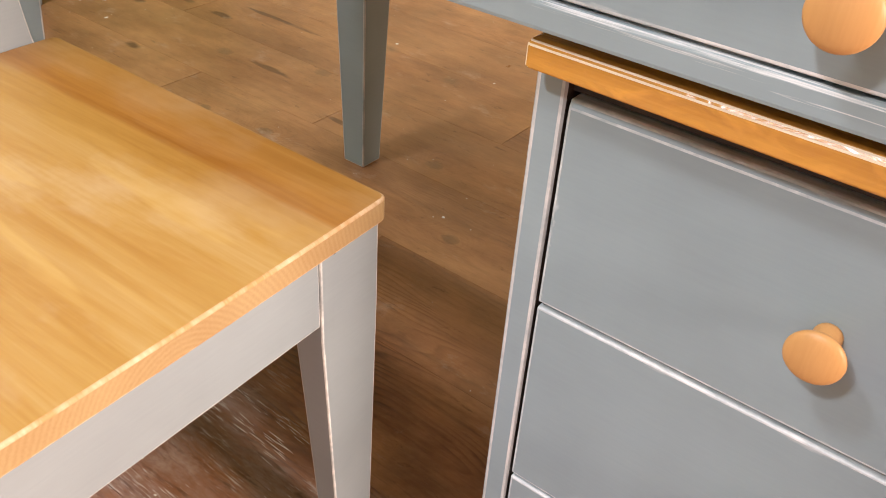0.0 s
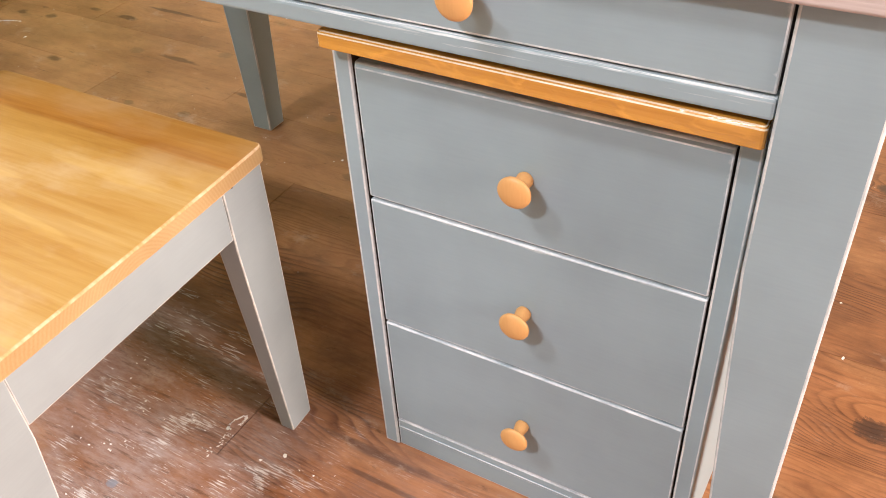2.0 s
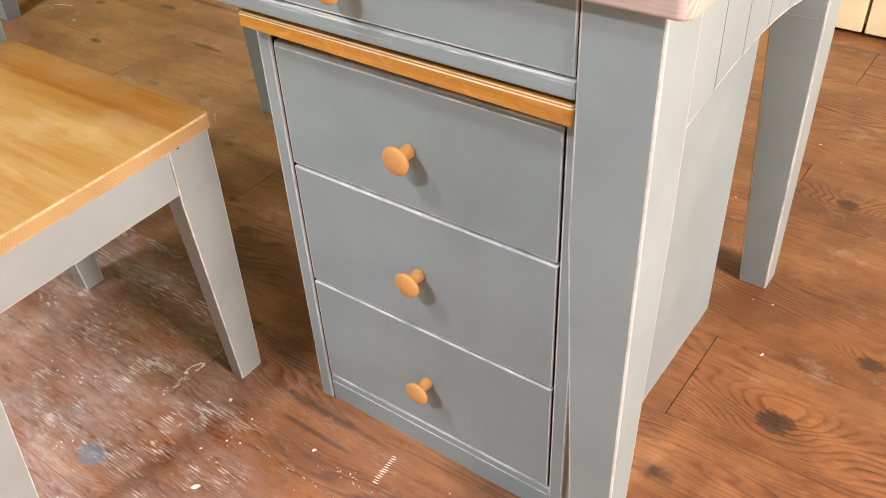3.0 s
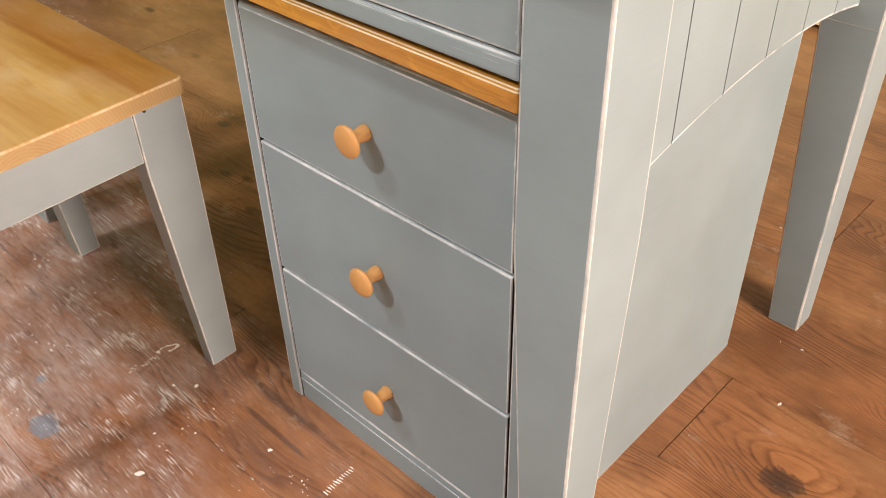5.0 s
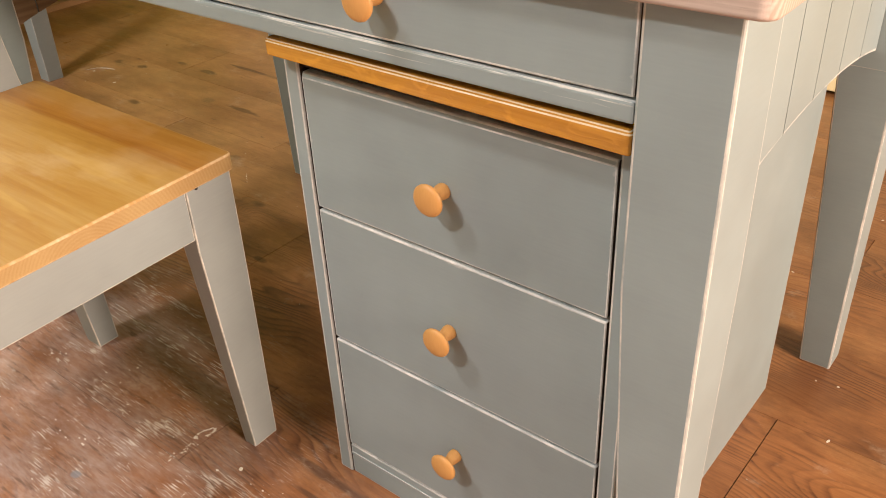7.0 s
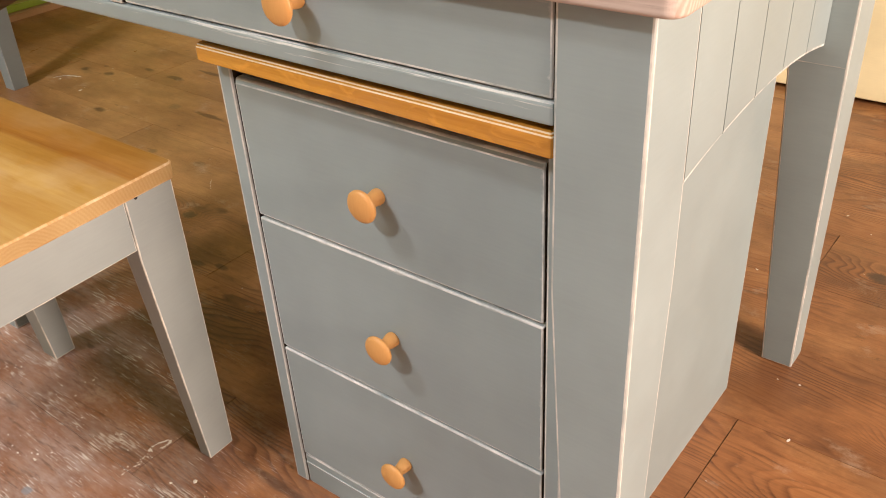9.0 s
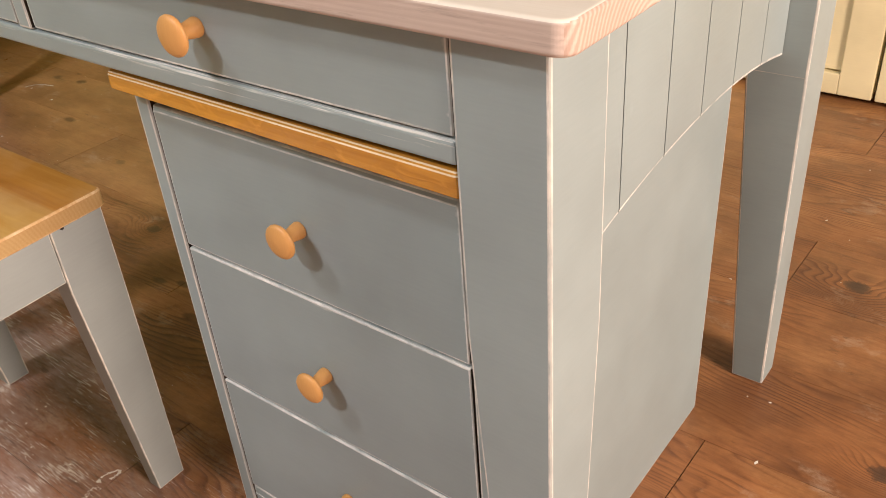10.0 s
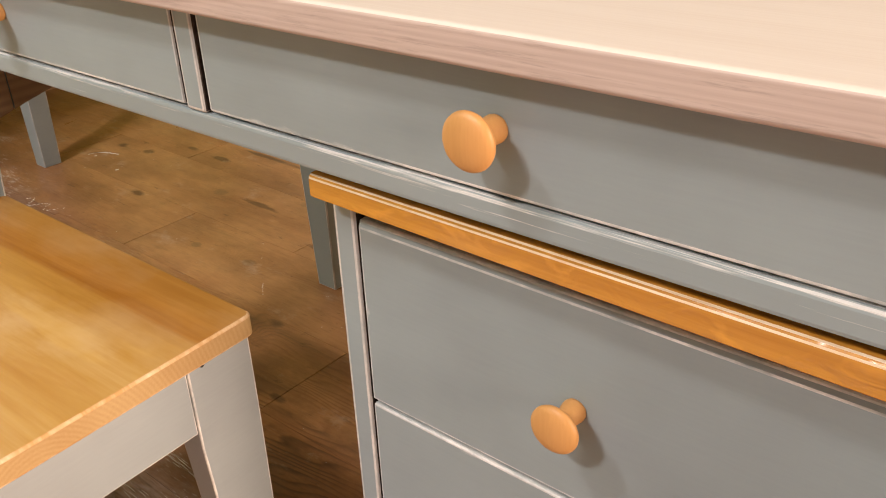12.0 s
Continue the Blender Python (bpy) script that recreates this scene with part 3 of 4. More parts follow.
def downlight(x, y, radius):
    ob = thing("ceiling_light", pose(x, y, CEILING), "round flat ceiling light with a white rim", "lamp", "ceiling lights")
    ring = bmesh.new()
    steps = 28
    circles = [[ring.verts.new((r * math.cos(2 * math.pi * i / steps), r * math.sin(2 * math.pi * i / steps), z)) for i in range(steps)]
               for r, z in ((radius + 0.021, 0.0), (radius + 0.021, -0.024), (radius + 0.014, -0.030), (radius + 0.002, -0.026), (radius + 0.002, 0.0))]
    for a, b in zip(circles, circles[1:]):
        for i in range(steps):
            ring.faces.new((a[i], a[(i + 1) % steps], b[(i + 1) % steps], b[i]))
    part("rim", ring, white_gloss, ob, smooth=True)
    disc = lathe([(radius, 0.0), (radius, 0.003)], 28)
    bmesh.ops.rotate(disc, verts=disc.verts, cent=(0, 0, 0), matrix=Matrix.Rotation(radians(90), 3, "X"))
    part("diffuser", disc, glow, ob, "white round diffuser").location = (0, 0, -0.006)


for spot in ((-0.36, -2.75, 0.20), (-1.18, -1.60, 0.23)):
    downlight(*spot)

# ---- desk ----
# local axes: x along the front, y to the back, from the foot of the outer front right corner
DX, DY, DTURN = 0.478, -0.031, 0.8
desk = thing("desk", pose(DX, DY, 0, 0, 0, DTURN), "grey painted desk with rubbed edges and a limed pine top", "desk")
WIDE, DEEP, UNDER, TOP = 1.215, 0.684, 0.744, 0.766
PAINT = [grey_paint, grey_worn]
LINED = [grey_paint, grey_bare, grey_thin, gap_shade]
DESK_DRAWER_PAINT.append(gap_shade)
DRAWER_PAINT.append(gap_shade)


def leg(name, cx, cy, sx, sy, label=""):
    """A leg whose outer corner stands at cx, cy; sx, sy: the way to its inner sides. The inner sides taper below the rails."""
    rings = []
    for z, w in ((0.0, 0.047), (0.50, 0.074), (UNDER, 0.074)):
        xa, xb = sorted((cx, cx + sx * w))
        ya, yb = sorted((cy, cy + sy * w))
        rings.append(rect(xa, xb, ya, yb, z))
    part(name, hexa(rings, 0.0027, 3, True), LINED, desk, label)


leg("leg", 0, 0, -1, 1)
leg("leg", -WIDE, 0, 1, 1)
leg("leg", -0.015, DEEP, -1, -1)
leg("leg", -WIDE - 0.010, DEEP, 1, -1)

part("leg_joint", hexa([rect(-0.0885, -0.0160, DEEP - 0.0743, DEEP - 0.02, 0.4985), rect(-0.0885, -0.0160, DEEP - 0.0743, DEEP - 0.02, 0.4992)], 0), grey_thin, desk)

# top board with a rounded corner and eased edges
bm = bmesh.new()
ox0, ox1, oy0, oy1, r = -WIDE - 0.024, 0.024, -0.020, DEEP + 0.02, 0.013
ring = []
for cx, cy, a0 in ((ox1 - r, oy0 + r, -90), (ox1 - r, oy1 - r, 0), (ox0 + r, oy1 - r, 90), (ox0 + r, oy0 + r, 180)):
    for k in range(13):
        a = radians(a0 + 7.5 * k)
        ring.append((cx + r * math.cos(a), cy + r * math.sin(a)))
low = [bm.verts.new((x, y, UNDER)) for x, y in ring]
high = [bm.verts.new((x, y, TOP)) for x, y in ring]
bm.faces.new(low[::-1])
bm.faces.new(high)
for i in range(len(ring)):
    j = (i + 1) % len(ring)
    bm.faces.new((low[i], low[j], high[j], high[i]))
bmesh.ops.recalc_face_normals(bm, faces=bm.faces)
rims = [e for e in bm.edges if abs(e.verts[0].co.z - e.verts[1].co.z) < 1e-6]
bmesh.ops.bevel(bm, geom=rims, offset=0.0035, segments=6, profile=0.5, affect="EDGES")
bm.normal_update()
for f in bm.faces:
    if abs(f.normal.x) > 0.60:
        f.material_index = 1
    elif f.normal.z > 0.6:
        f.material_index = 2
part("tabletop", bm, [limed_pine, limed_end, limed_top], desk, "limed pale pine top with pinkish edge grain")

STILE0, STILE1 = -0.6085, -0.5865
rail_z0, rail_z1 = 0.646, 0.664
part("front_rail", block(-WIDE + 0.0745, -0.0745, 0.001, 0.060, rail_z0, rail_z1, 0.0028), [rail_paint, rail_paint], desk, "narrow rail with rubbed pale streaks")
part("centre_stile", shade_sides(block(STILE0, STILE1, 0.001, 0.045, rail_z1 + 0.0005, UNDER, 0.0030, 3, True), 2), LINED, desk)
# black sheet added behind the fronts to stand for shade in the gaps
part("drawer_shadow_board", block(-WIDE + 0.075, -0.075, 0.050, 0.058, rail_z1 + 0.001, UNDER, 0), dark_gap, desk)
part("back_rail", block(-WIDE + 0.0745, -0.0745, DEEP - 0.045, DEEP - 0.02, 0.60, UNDER, 0.002), PAINT, desk)
for x0, x1 in ((-WIDE + 0.0755, STILE0 - 0.0038), (STILE1 + 0.0038, -0.0760)):
    dr = part("drawer", shade_sides(block(x0, x1, 0.0025, 0.022, rail_z1 + 0.0024, UNDER - 0.004, 0.0026, 3, True), 2), DESK_DRAWER_PAINT, desk, "flush grey drawer front")
    knob(dr, (x0 + x1) / 2 + 0.004, 0.0025, 0.7060, 0.94)


def side_panel(x0, x1, outside, lift=0.0):
    """Upright tongued boards between two legs, with an arched lower edge."""
    holder = part("side_panel", block(x0 + 0.004, x1 - 0.006, 0.070, DEEP - 0.07, 0.548 + lift, UNDER, 0), dark_gap, desk)
    edges = [0.0745, 0.1105, 0.195, 0.284, 0.3675, 0.4505, 0.5335, DEEP - 0.0745]
    for a, b in zip(edges, edges[1:]):
        bm = bmesh.new()
        n = 7
        ys = [a + 0.0009 + (b - a - 0.0018) * k / n for k in range(n + 1)]
        arch = [0.5425 + lift - (0.44 if y < 0.43 else 0.60) * (y - 0.43) ** 2 for y in ys]
        front = [bm.verts.new((x1, y, z)) for y, z in zip(ys, arch)] + [bm.verts.new((x1, ys[-1], UNDER)), bm.verts.new((x1, ys[0], UNDER))]
        back = [bm.verts.new((x0, v.co.y, v.co.z)) for v in front]
        sides = [bm.faces.new(front), bm.faces.new(back[::-1])]
        for i in range(len(front)):
            j = (i + 1) % len(front)
            bm.faces.new((front[j], front[i], back[i], back[j]))
        bmesh.ops.recalc_face_normals(bm, faces=bm.faces)
        rim = [e for e in bm.edges if abs(e.verts[0].co.x - e.verts[1].co.x) < 1e-6 and e.calc_face_angle(0) > 0.6 and max(v.co.z for v in e.verts) < 0.62]
        done = bmesh.ops.bevel(bm, geom=rim, offset=0.0030, segments=1, affect="EDGES")
        for v in bm.verts:
            if abs(v.co.x - (x1 - 0.0030)) < 1e-5:
                v.co.x = x1 - 0.0007
        bm.normal_update()
        for f in done["faces"]:
            if abs(f.normal.x) > 0.3 and f.calc_center_median().x > x1 - 0.002:
                f.material_index = 1
        for f in bm.faces:
            inner = f.normal.x < -0.9 if outside > 0 else f.normal.x > 0.9
            if inner:
                f.material_index = 2
        part("board", bm, [grey_paint, grey_worn, brown_inside], holder)


side_panel(-0.0685, -0.0475, 1)
side_panel(-WIDE + 0.0475, -WIDE + 0.0685, -1, 0.033)

# ---- drawer pedestal under the desk ----
ped = thing("drawer_pedestal", pose(0, 0, 0, 0, 0, 0.6), "grey painted three-drawer pedestal with amber varnished top under the desk", "drawer unit")
PW, PD = 0.376, 0.503
part("side", shade_sides(block(-0.0245, -0.0010, 0.0, PD, 0.0, 0.6165, 0.0040, 3, True), 1), LINED, ped)
part("side", shade_sides(block(PW + 0.0018, PW + 0.0215, 0.0, PD, 0.0, 0.6165, 0.0026, 3, True), -1), LINED, ped)
part("back", block(-0.001, PW + 0.002, PD - 0.02, PD - 0.004, 0.004, 0.616, 0), brown_inside, ped)
# rail painted near black, standing for the shade under the top
part("top_rail", block(-0.0018, PW + 0.0014, 0.0080, 0.03, 0.5968, 0.6162, 0), gap_shade, ped, "rail coloured near black for the shade under the top")
part("plinth", block(-0.0012, PW + 0.0022, 0.003, 0.022, 0.0, 0.0525, 0.002), PAINT, ped, "plinth board with a rubbed bead line")
part("plinth_bead", block(0.0, PW + 0.001, 0.0015, 0.008, 0.036, 0.040, 0.0007), PAINT, ped)
part("carcass_shadow_board", block(-0.001, PW + 0.002, 0.026, 0.030, 0.054, 0.596, 0), dark_gap, ped)
LEVELS = [0.0565, 0.2425, 0.4300, 0.5962]
for k, (z0, z1) in enumerate(zip(LEVELS, LEVELS[1:])):
    # the uppermost front leans back along its rubbed top edge
    rings = [rect(0.0014, PW - 0.0002, y, 0.020, z) for y, z in ((0.0, z0 + 0.0024), (0.0, 0.5876), (0.0004, 0.5892), (0.0022, z1 - 0.0019))]
    bm = hexa(rings if k == 2 else [rings[0], rect(0.0014, PW - 0.0002, 0.0, 0.020, z1 - 0.0019)], 0.0022, 3, True)
    for f in bm.faces:
        if k == 2 and f.normal.y < -0.9 and 0.5878 < f.calc_center_median().z < 0.5890:
            f.material_index = 1
    dr = part("drawer", shade_sides(bm, 2), DRAWER_PAINT, ped, "flush grey drawer front with rubbed pale edges")
    knob(dr, PW / 2 + 0.001, 0.0, (0.1475, 0.3355, 0.5100)[k], 0.96)
bm = block(-0.0200, PW + 0.0245, -0.025, PD + 0.01, 0.6168, 0.6390, 0)
corners = [e for e in bm.edges if abs(e.verts[0].co.z - e.verts[1].co.z) > 0.01 and e.verts[0].co.y < 0]
bmesh.ops.bevel(bm, geom=corners, offset=0.004, segments=3, profile=0.5, affect="EDGES")
upper = [e for e in bm.edges if min(v.co.z for v in e.verts) > 0.635]
bmesh.ops.bevel(bm, geom=upper, offset=0.0064, segments=7, profile=0.5, affect="EDGES")
lower = [e for e in bm.edges if max(v.co.z for v in e.verts) < 0.62]
bmesh.ops.bevel(bm, geom=lower, offset=0.0013, segments=2, affect="EDGES")
bm.normal_update()
for f in bm.faces:
    n, c = f.normal, f.calc_center_median()
    # rubbed lines: lower arris, rounded corner, two on the nosing with highlight painted in
    if 0.28 < n.z < 0.38 or 0.65 < n.z < 0.76 or -0.9 < n.z < -0.2 or (n.x < -0.35 and n.y < -0.35 and abs(n.z) < 0.2):
        f.material_index = 1
for v in bm.verts:
    # the board lies a little askew and is slightly thinner at its rubbed left end
    if v.co.y < 0.02:
        v.co.y -= 0.0055 * (v.co.x + 0.02) / PW
    if v.co.z > 0.62:
        v.co.z -= 0.003 * max(0.0, 1 - (v.co.x + 0.02) / 0.20)
part("pedestal_top", bm, [amber_pine, amber_rub_glint], ped, "amber varnished pine top with rubbed rim and painted highlights")

# ---- chair ----
# stands sideways to the desk, its back away from the drawers
chair = thing("chair", pose(-0.143, -0.007, 0, 0, 0, 1.8), "pale grey painted wooden chair with a varnished striped pine seat", "chair")
CW, CL = 0.440, 0.430
CP = [chair_paint, chair_worn]
SEAT0, SEAT1 = 0.441, 0.463


def front(y):
    """The front of the chair runs slightly out of square."""
    return -0.008 * y


def skewed(d0, d1, y0, y1, z):
    """Four corners between the depths d0 and d1 behind the front."""
    return [(front(y0) + d0, y0, z), (front(y0) + d1, y0, z), (front(y1) + d1, y1, z), (front(y1) + d0, y1, z)]


def front_leg(outer, way):
    rings = []
    for z, w, d in ((0.0, 0.043, 0.028), (0.355, 0.068, 0.032), (SEAT0, 0.068, 0.032)):
        a, b = sorted((outer, outer + way * w))
        rings.append(skewed(-0.003 - d, -0.003 - (0.006 if z == 0 else 0), a, b, z))
    part("leg", hexa(rings, 0.0018), CP, chair)


front_leg(-0.001, -1)
front_leg(-CW + 0.001, 1)


def back_leg(outer, way):
    """The back leg runs on above the seat as the post of the backrest."""
    rings = []
    for z, x, d, w, inset in ((0.0, -CL + 0.0215, 0.037, 0.037, 0.0), (0.36, -CL + 0.004, 0.046, 0.054, 0.004), (0.47, -CL - 0.0145, 0.046, 0.062, 0.014), (0.95, -CL - 0.10, 0.032, 0.052, 0.024)):
        a, b = sorted((outer + way * inset, outer + way * (inset + w)))
        rings.append(rect(x - d, x, a, b, z))
    part("back_post", hexa(rings, 0.0018), CP, chair)


back_leg(0.002, -1)
back_leg(-CW - 0.002, 1)
part("front_apron", hexa([skewed(-0.026, -0.0045, -CW + 0.0695, -0.0695, 0.372), skewed(-0.026, -0.0045, -CW + 0.0695, -0.0695, SEAT0)], 0.0012), CP, chair)
part("side_apron", block(-CL + 0.006, -0.040, -0.030, -0.010, 0.372, SEAT0, 0.0015), CP, chair)
part("side_apron", block(-CL + 0.006, -0.040, -CW + 0.012, -CW + 0.032, 0.372, SEAT0, 0.0015), CP, chair)
part("back_apron", block(-CL - 0.026, -CL - 0.006, -CW + 0.077, -0.077, 0.372, SEAT0, 0.0015), CP, chair)
part("backrest_rail", hexa([rect(-CL - 0.098, -CL - 0.082, -CW + 0.064, -0.064, 0.86), rect(-CL - 0.114, -CL - 0.098, -CW + 0.062, -0.062, 0.95)], 0.002), CP, chair)
part("backrest_rail", hexa([rect(-CL - 0.048, -CL - 0.032, -CW + 0.072, -0.072, 0.62), rect(-CL - 0.058, -CL - 0.042, -CW + 0.070, -0.070, 0.68)], 0.002), CP, chair)

plug = lathe([(0.0022, 0.0), (0.0022, -0.0008), (0.0012, -0.0012)], 12)
bmesh.ops.rotate(plug, verts=plug.verts, cent=(0, 0, 0), matrix=Matrix.Rotation(radians(90), 3, "Z"))
part("plug", plug, dark_gap, chair, "small dark plug at the top of a leg").location = (front(-0.054) - 0.0030, -0.054, SEAT0 - 0.003)
seat = part("seat", hexa([skewed(-CL + 0.010, -0.012, -CW + 0.008, -0.008, SEAT0), skewed(-CL + 0.010, -0.012, -CW + 0.008, -0.008, SEAT0 + 0.004)], 0), seat_end, chair, "varnished pine seat glued up from striped boards")


def front_edge(y):
    """How far the slightly bowed front of the seat stands forward at y."""
    u = (y + CW / 2) / (CW / 2)
    return front(y) + 0.0015 * (1 - u * u) + 0.003


cuts = [0.004, -0.078, -0.150, -0.232, -0.312, -0.380, -CW - 0.004]
BACK = -CL - 0.0135
for k, (b, a) in enumerate(zip(cuts, cuts[1:])):
    bm = bmesh.new()
    n = 6
    ys = [a + (b - a) * i / n for i in range(n + 1)]
    outline = [(front_edge(y), y) for y in ys]
    flare = 0.008 if k == 0 else 0.0
    rear = [(BACK, b), (BACK, a)]
    if k == 0:
        r = 0.008
        outline = outline[:-1] + [(front_edge(b) - r * (1 - math.cos(radians(q))), b - r * (1 - math.sin(radians(q)))) for q in (0, 22, 45, 68, 90)]
        rear = [(BACK + r * (1 - math.sin(radians(q))), b + flare - r * (1 - math.cos(radians(q)))) for q in (0, 30, 60, 90)] + [(BACK, a)]
    outline += rear
    low = [bm.verts.new((x, y, SEAT0 + 0.0002)) for x, y in outline]
    high = [bm.verts.new((x, y, SEAT1)) for x, y in outline]
    bm.faces.new(low[::-1])
    bm.faces.new(high)
    for i in range(len(outline)):
        j = (i + 1) % len(outline)
        f = bm.faces.new((low[i], low[j], high[j], high[i]))
        if i < n + (3 if k == 0 else 0):
            f.material_index = 1
    bmesh.ops.recalc_face_normals(bm, faces=bm.faces)
    outer = []
    for e in bm.edges:
        mid = (e.verts[0].co + e.verts[1].co) / 2
        on_rim = abs(e.verts[0].co.z - e.verts[1].co.z) < 1e-6 and (mid.x > front_edge(mid.y) - 0.010 or mid.x < BACK + 0.009 or mid.y > -0.006 or mid.y < -CW)
        if on_rim and e.calc_face_angle(0) > 0.6:
            outer.append(e)
    done = bmesh.ops.bevel(bm, geom=outer, offset=0.0024, segments=3, profile=0.5, affect="EDGES")
    for f in done["faces"]:
        if f.calc_center_median().x > -0.03:
            f.material_index = 2
    part("board", bm, [seat_pine, seat_end, seat_worn], seat)

# ---- second table, further off ----
table = thing("side_table", pose(-1.806, 0.575, 0), "blue-grey painted table with square tapered legs", "table")
for cx, cy, sx, sy in ((0, 0, -1, 1), (-0.62, 0, 1, 1), (0, -0.9, -1, -1), (-0.62, -0.9, 1, -1)):
    rings = []
    for z, w in ((0.0, 0.047), (0.5, 0.062), (0.72, 0.062)):
        xa, xb = sorted((cx, cx + sx * w))
        ya, yb = sorted((cy, cy + sy * w))
        rings.append(rect(xa, xb, ya, yb, z))
    part("leg", hexa(rings, 0.002), [blue_paint, blue_worn], table)
part("tabletop", block(-0.65, 0.03, -0.93, 0.09, 0.72, 0.745, 0.003), [limed_pine, limed_pine], table)

# ---- cream cabinets along the far wall ----
CY = 1.685


def cabinet(x):
    ob = thing("cabinet", pose(x, CY, 0), "cream painted floor cabinet with a recessed panel door", "cabinet", "cream cabinets along the wall")
    w = 0.45
    part("body", block(0.002, w - 0.002, 0.022, 0.36, 0.03, 0.87, 0.001), [cream_paint, cream_paint], ob)
    part("plinth", block(0.0, w, 0.055, 0.075, -0.004, 0.0295, 0), brown_inside, ob)
    door = part("door", block(0.06, w - 0.06, 0.010, 0.019, 0.075, 0.79, 0), cream_paint, ob)
    for box in ((0.003, 0.082, 0.016, 0.86), (w - 0.082, w - 0.003, 0.016, 0.86)):
        part("stile", block(box[0], box[1], 0.0, 0.021, box[2], box[3], 0.0025), [cream_paint, cream_paint], door)
    for z0, z1 in ((0.016, 0.068), (0.78, 0.86)):
        part("rail", block(0.0822, w - 0.0822, 0.0005, 0.021, z0, z1, 0.0025), [cream_paint, cream_paint], door)
    return ob


first = cabinet(-0.142)
for k in (-5, -4, -3, -2, -1, 1, 2, 3):
    copy_thing(first, pose(-0.142 + 0.452 * k, CY, 0))

# ---- floor boards ----
boards = bpy.data.objects["floor"]
ROW, LONG = 0.196, 0.97
JOINTS = {0: -0.222, 1: 0.10, 2: 0.432, 3: -1.236, 4: -0.897, 5: 0.395}


def board_mesh(length, width):
    bm = block(0.0007, length - 0.0007, 0.0003, width - 0.0003, -0.006, 0.0, 0)
    mesh = bpy.data.meshes.new("floor_board")
    for f in bm.faces:
        f.material_index = 0
    bm.to_mesh(mesh)
    bm.free()
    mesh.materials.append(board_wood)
    return mesh


shared = {}
row_numbers = range(math.floor((Y0 + 0.137) / ROW), math.ceil((Y1 + 0.137) / ROW))
for k in row_numbers:
    y = -0.137 + ROW * k
    start = JOINTS.get(k, 0.37 * (k * 7 % 5))
    start -= math.ceil((start - X0) / LONG) * LONG
    while start < X1:
        a, b = max(start, X0), min(start + LONG, X1)
        if b - a > 0.01:
            key = round(b - a, 4)
            if key not in shared:
                shared[key] = board_mesh(b - a, ROW)
            ob = new("floor_board", shared[key])
            ob.parent = boards
            ob.location = (a, y, 0)
        start += LONG


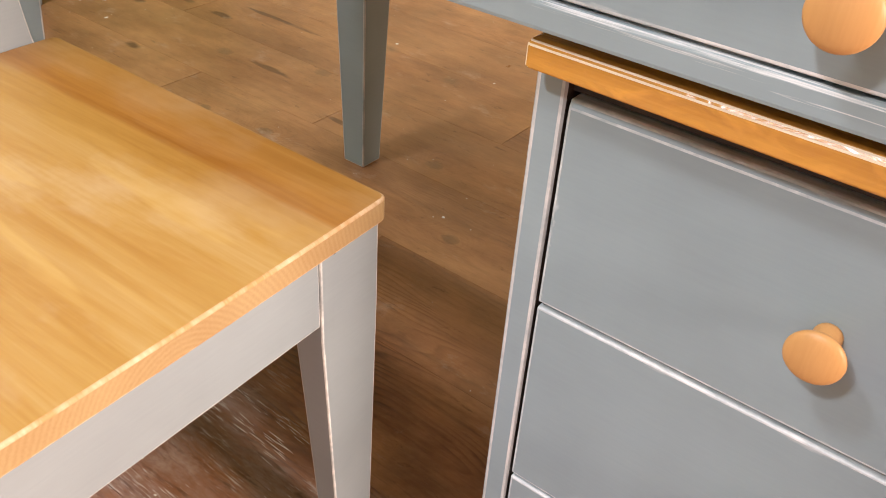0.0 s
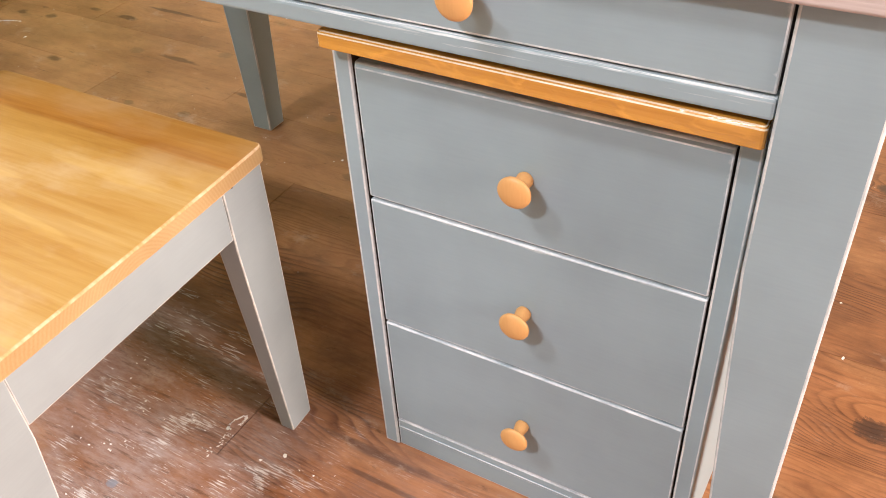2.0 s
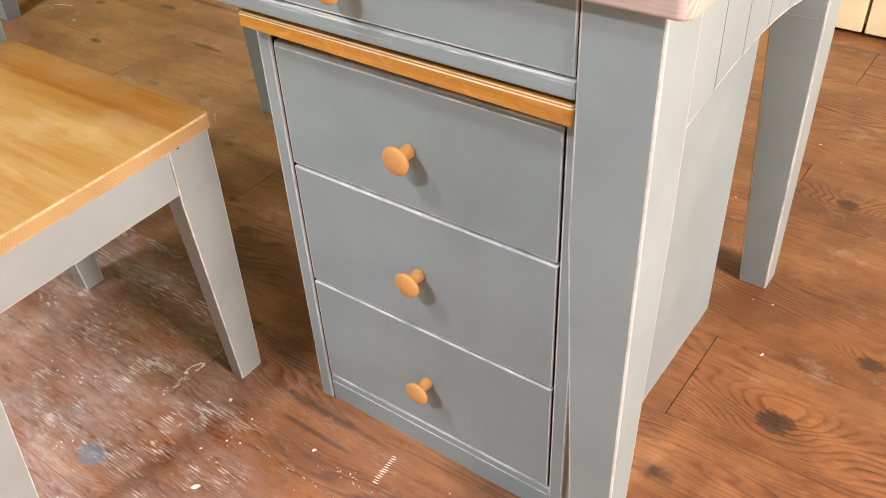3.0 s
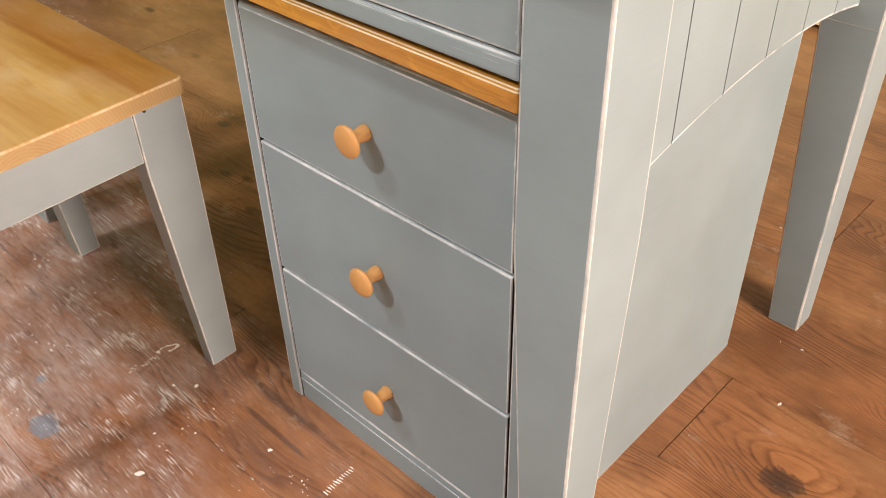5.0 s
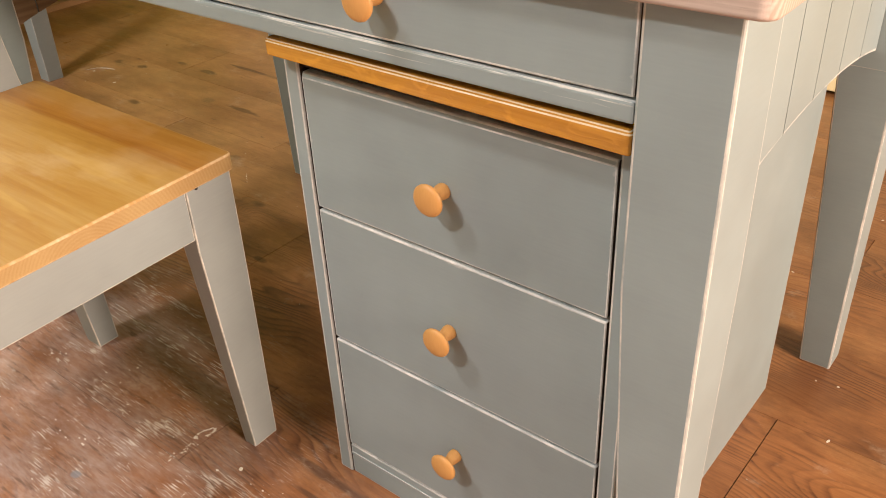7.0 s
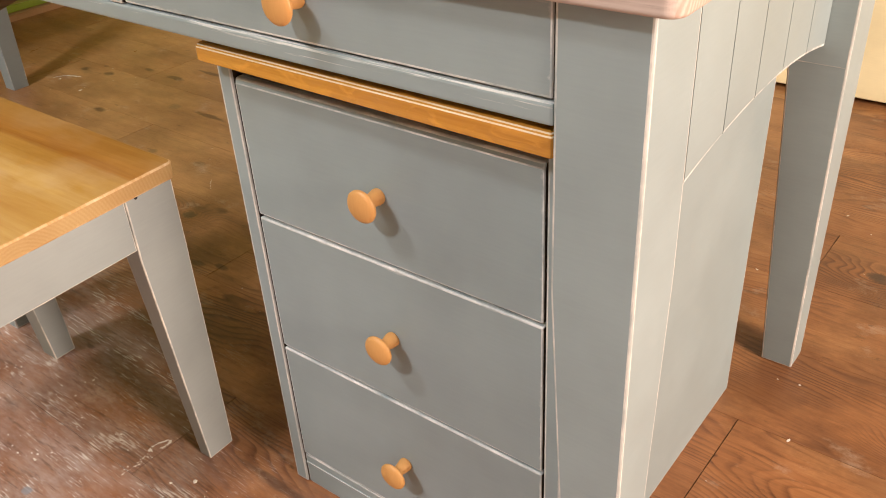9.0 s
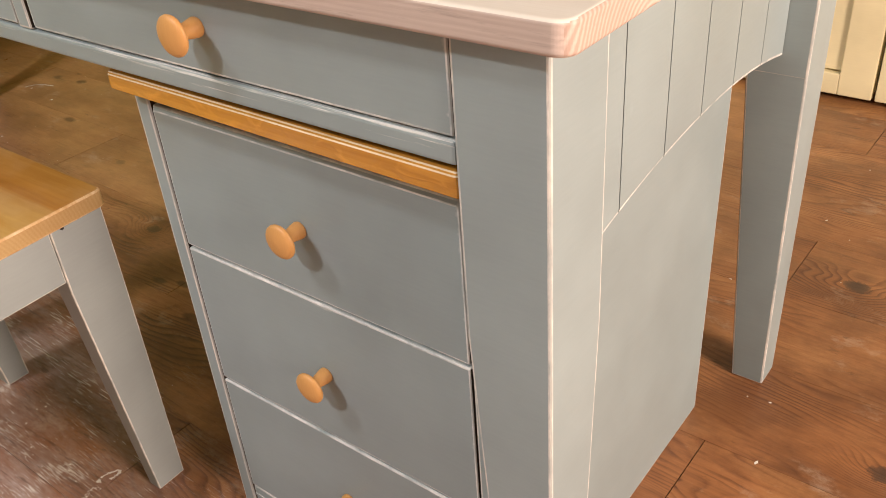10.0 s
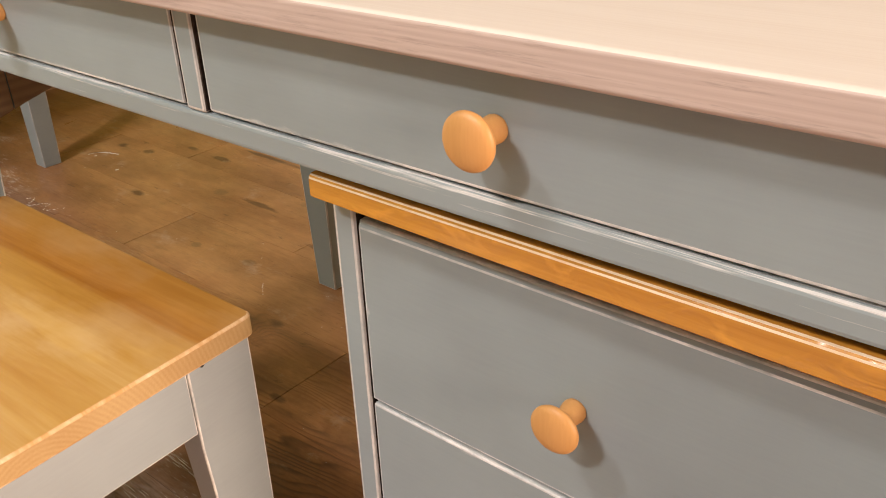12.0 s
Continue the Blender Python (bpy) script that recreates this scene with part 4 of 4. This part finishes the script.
def flakes():
    """Specks, smears and comb-like scuffs of dried white paint on the boards."""
    bm = bmesh.new()
    rnd = random.Random(4)

    def blot(x, y, r, long=None, turn=None, thick=0.0006):
        n = 11
        turn = rnd.uniform(0, 6.28) if turn is None else turn
        long = rnd.uniform(0.45, 1.0) if long is None else long
        ring = []
        for i in range(n):
            a = 2 * math.pi * i / n
            q = r * rnd.uniform(0.65, 1.1)
            u, v = q * math.cos(a), q * math.sin(a) * long
            ring.append((x + u * math.cos(turn) - v * math.sin(turn), y + u * math.sin(turn) + v * math.cos(turn)))
        low = [bm.verts.new((px, py, 0.0001)) for px, py in ring]
        top = [bm.verts.new((x + (px - x) * 0.8, y + (py - y) * 0.8, thick)) for px, py in ring]
        bm.faces.new(top)
        for i in range(n):
            bm.faces.new((low[i], low[(i + 1) % n], top[(i + 1) % n], top[i]))

    for x, y, r in ((0.506, 0.451, 0.0048), (-0.054, -0.235, 0.0075), (0.479, 0.574, 0.0024), (0.447, 0.569, 0.0020), (0.309, 0.842, 0.0030), (0.385, 1.122, 0.0035),
                    (-0.499, 0.563, 0.0034), (-0.512, 0.552, 0.0016), (-0.747, 1.060, 0.0040), (-1.041, 1.071, 0.0045), (-1.634, 0.684, 0.0060), (-1.774, 0.704, 0.0050),
                    (0.042, -0.092, 0.0036), (-0.10, -0.184, 0.0030), (-0.134, -0.093, 0.0040), (-0.16, -0.115, 0.0028)):
        blot(x, y, r)
    for _ in range(150):
        blot(rnd.uniform(-1.9, 1.2), rnd.uniform(-0.5, 1.5), rnd.uniform(0.0005, 0.0017))
    # trodden specks in loose clusters beside the chair
    for _ in range(26):
        cx, cy = rnd.uniform(-0.62, 0.16), rnd.uniform(-0.36, -0.04)
        for _ in range(rnd.randint(3, 11)):
            blot(cx + rnd.gauss(0, 0.016), cy + rnd.gauss(0, 0.007), rnd.uniform(0.0006, 0.0024), rnd.uniform(0.25, 0.8), rnd.gauss(0, 0.5), 0.0003)
    # a loop of smeared paint beside the chair leg, and drips along the joint
    for k in range(46):
        a = 2 * math.pi * k / 46
        if 3.9 < a < 4.6:
            continue
        u, v = 0.0165 * math.cos(a) * rnd.uniform(0.85, 1.1), 0.0062 * math.sin(a) * rnd.uniform(0.7, 1.2)
        blot(-0.234 + u * 0.30 - v * 0.95, -0.078 + u * 0.95 + v * 0.30, rnd.uniform(0.0009, 0.0030), 0.6, None, 0.0004)
    for _ in range(30):
        u = rnd.uniform(0, 1)
        blot(-0.230 - 0.004 * u + rnd.gauss(0, 0.003), -0.098 - 0.05 * u, rnd.uniform(0.0008, 0.0026), rnd.uniform(0.3, 0.7), None, 0.0003)
    # an arc of paint further off
    for k in range(40):
        u = k / 40 + rnd.gauss(0, 0.012)
        blot(-1.80 + 0.075 * u * u, 0.700 + 0.070 * u - 0.022 * u * u + rnd.gauss(0, 0.001), rnd.uniform(0.002, 0.006), 0.45, 1.3 - 0.9 * u, 0.0004)
    for k in range(9):
        blot(-0.815 - 0.004 * k + rnd.gauss(0, 0.0008), 0.494 + 0.0035 * k + rnd.gauss(0, 0.0008), rnd.uniform(0.001, 0.0035), 0.35, 2.45, 0.0003)
    # a scrawl beside the chair, dust in a joint, and a ladder of short scuffs
    for k in range(44):
        u = rnd.uniform(0, 1)
        blot(-1.66 + 0.137 * u, 0.437 + 0.019 * u + 0.016 * math.sin(14 * u) + rnd.gauss(0, 0.003), rnd.uniform(0.001, 0.004), 0.5, None, 0.0004)
    for k in range(34):
        blot(rnd.uniform(-0.30, 0.14), -0.137 + rnd.gauss(0, 0.0009), rnd.uniform(0.0008, 0.0030), rnd.uniform(0.12, 0.3), rnd.gauss(0, 0.05), 0.0003)
    for k in range(13):
        u = k / 12
        blot(0.152 - 0.004 * u + rnd.gauss(0, 0.0008), -0.086 + 0.050 * u, rnd.uniform(0.0040, 0.0062), 0.20, rnd.gauss(0.10, 0.06), 0.0004)
    # comb-like scuffs: centre, spread along and across, how many, how long
    for cx, cy, sx, sy, count, size in ((-0.48, 0.025, 0.16, 0.013, 80, 0.016), (-0.58, 0.103, 0.10, 0.010, 60, 0.014), (-0.585, -0.116, 0.04, 0.012, 20, 0.014),
                                        (-0.25, -0.02, 0.05, 0.02, 16, 0.010), (-0.40, 0.06, 0.10, 0.012, 40, 0.012), (-0.35, -0.20, 0.20, 0.10, 40, 0.008)):
        for _ in range(count):
            blot(cx + rnd.uniform(-sx, sx), cy + rnd.gauss(0, 0.5) * sy, size * rnd.uniform(0.2, 1.0), rnd.uniform(0.02, 0.05), rnd.gauss(-0.02, 0.04), 0.0003)
    return bm


tagged(link("paint_flakes", flakes(), flake_paint), "dried white paint specks scattered on the floor", "paint specks", kind="stuff")
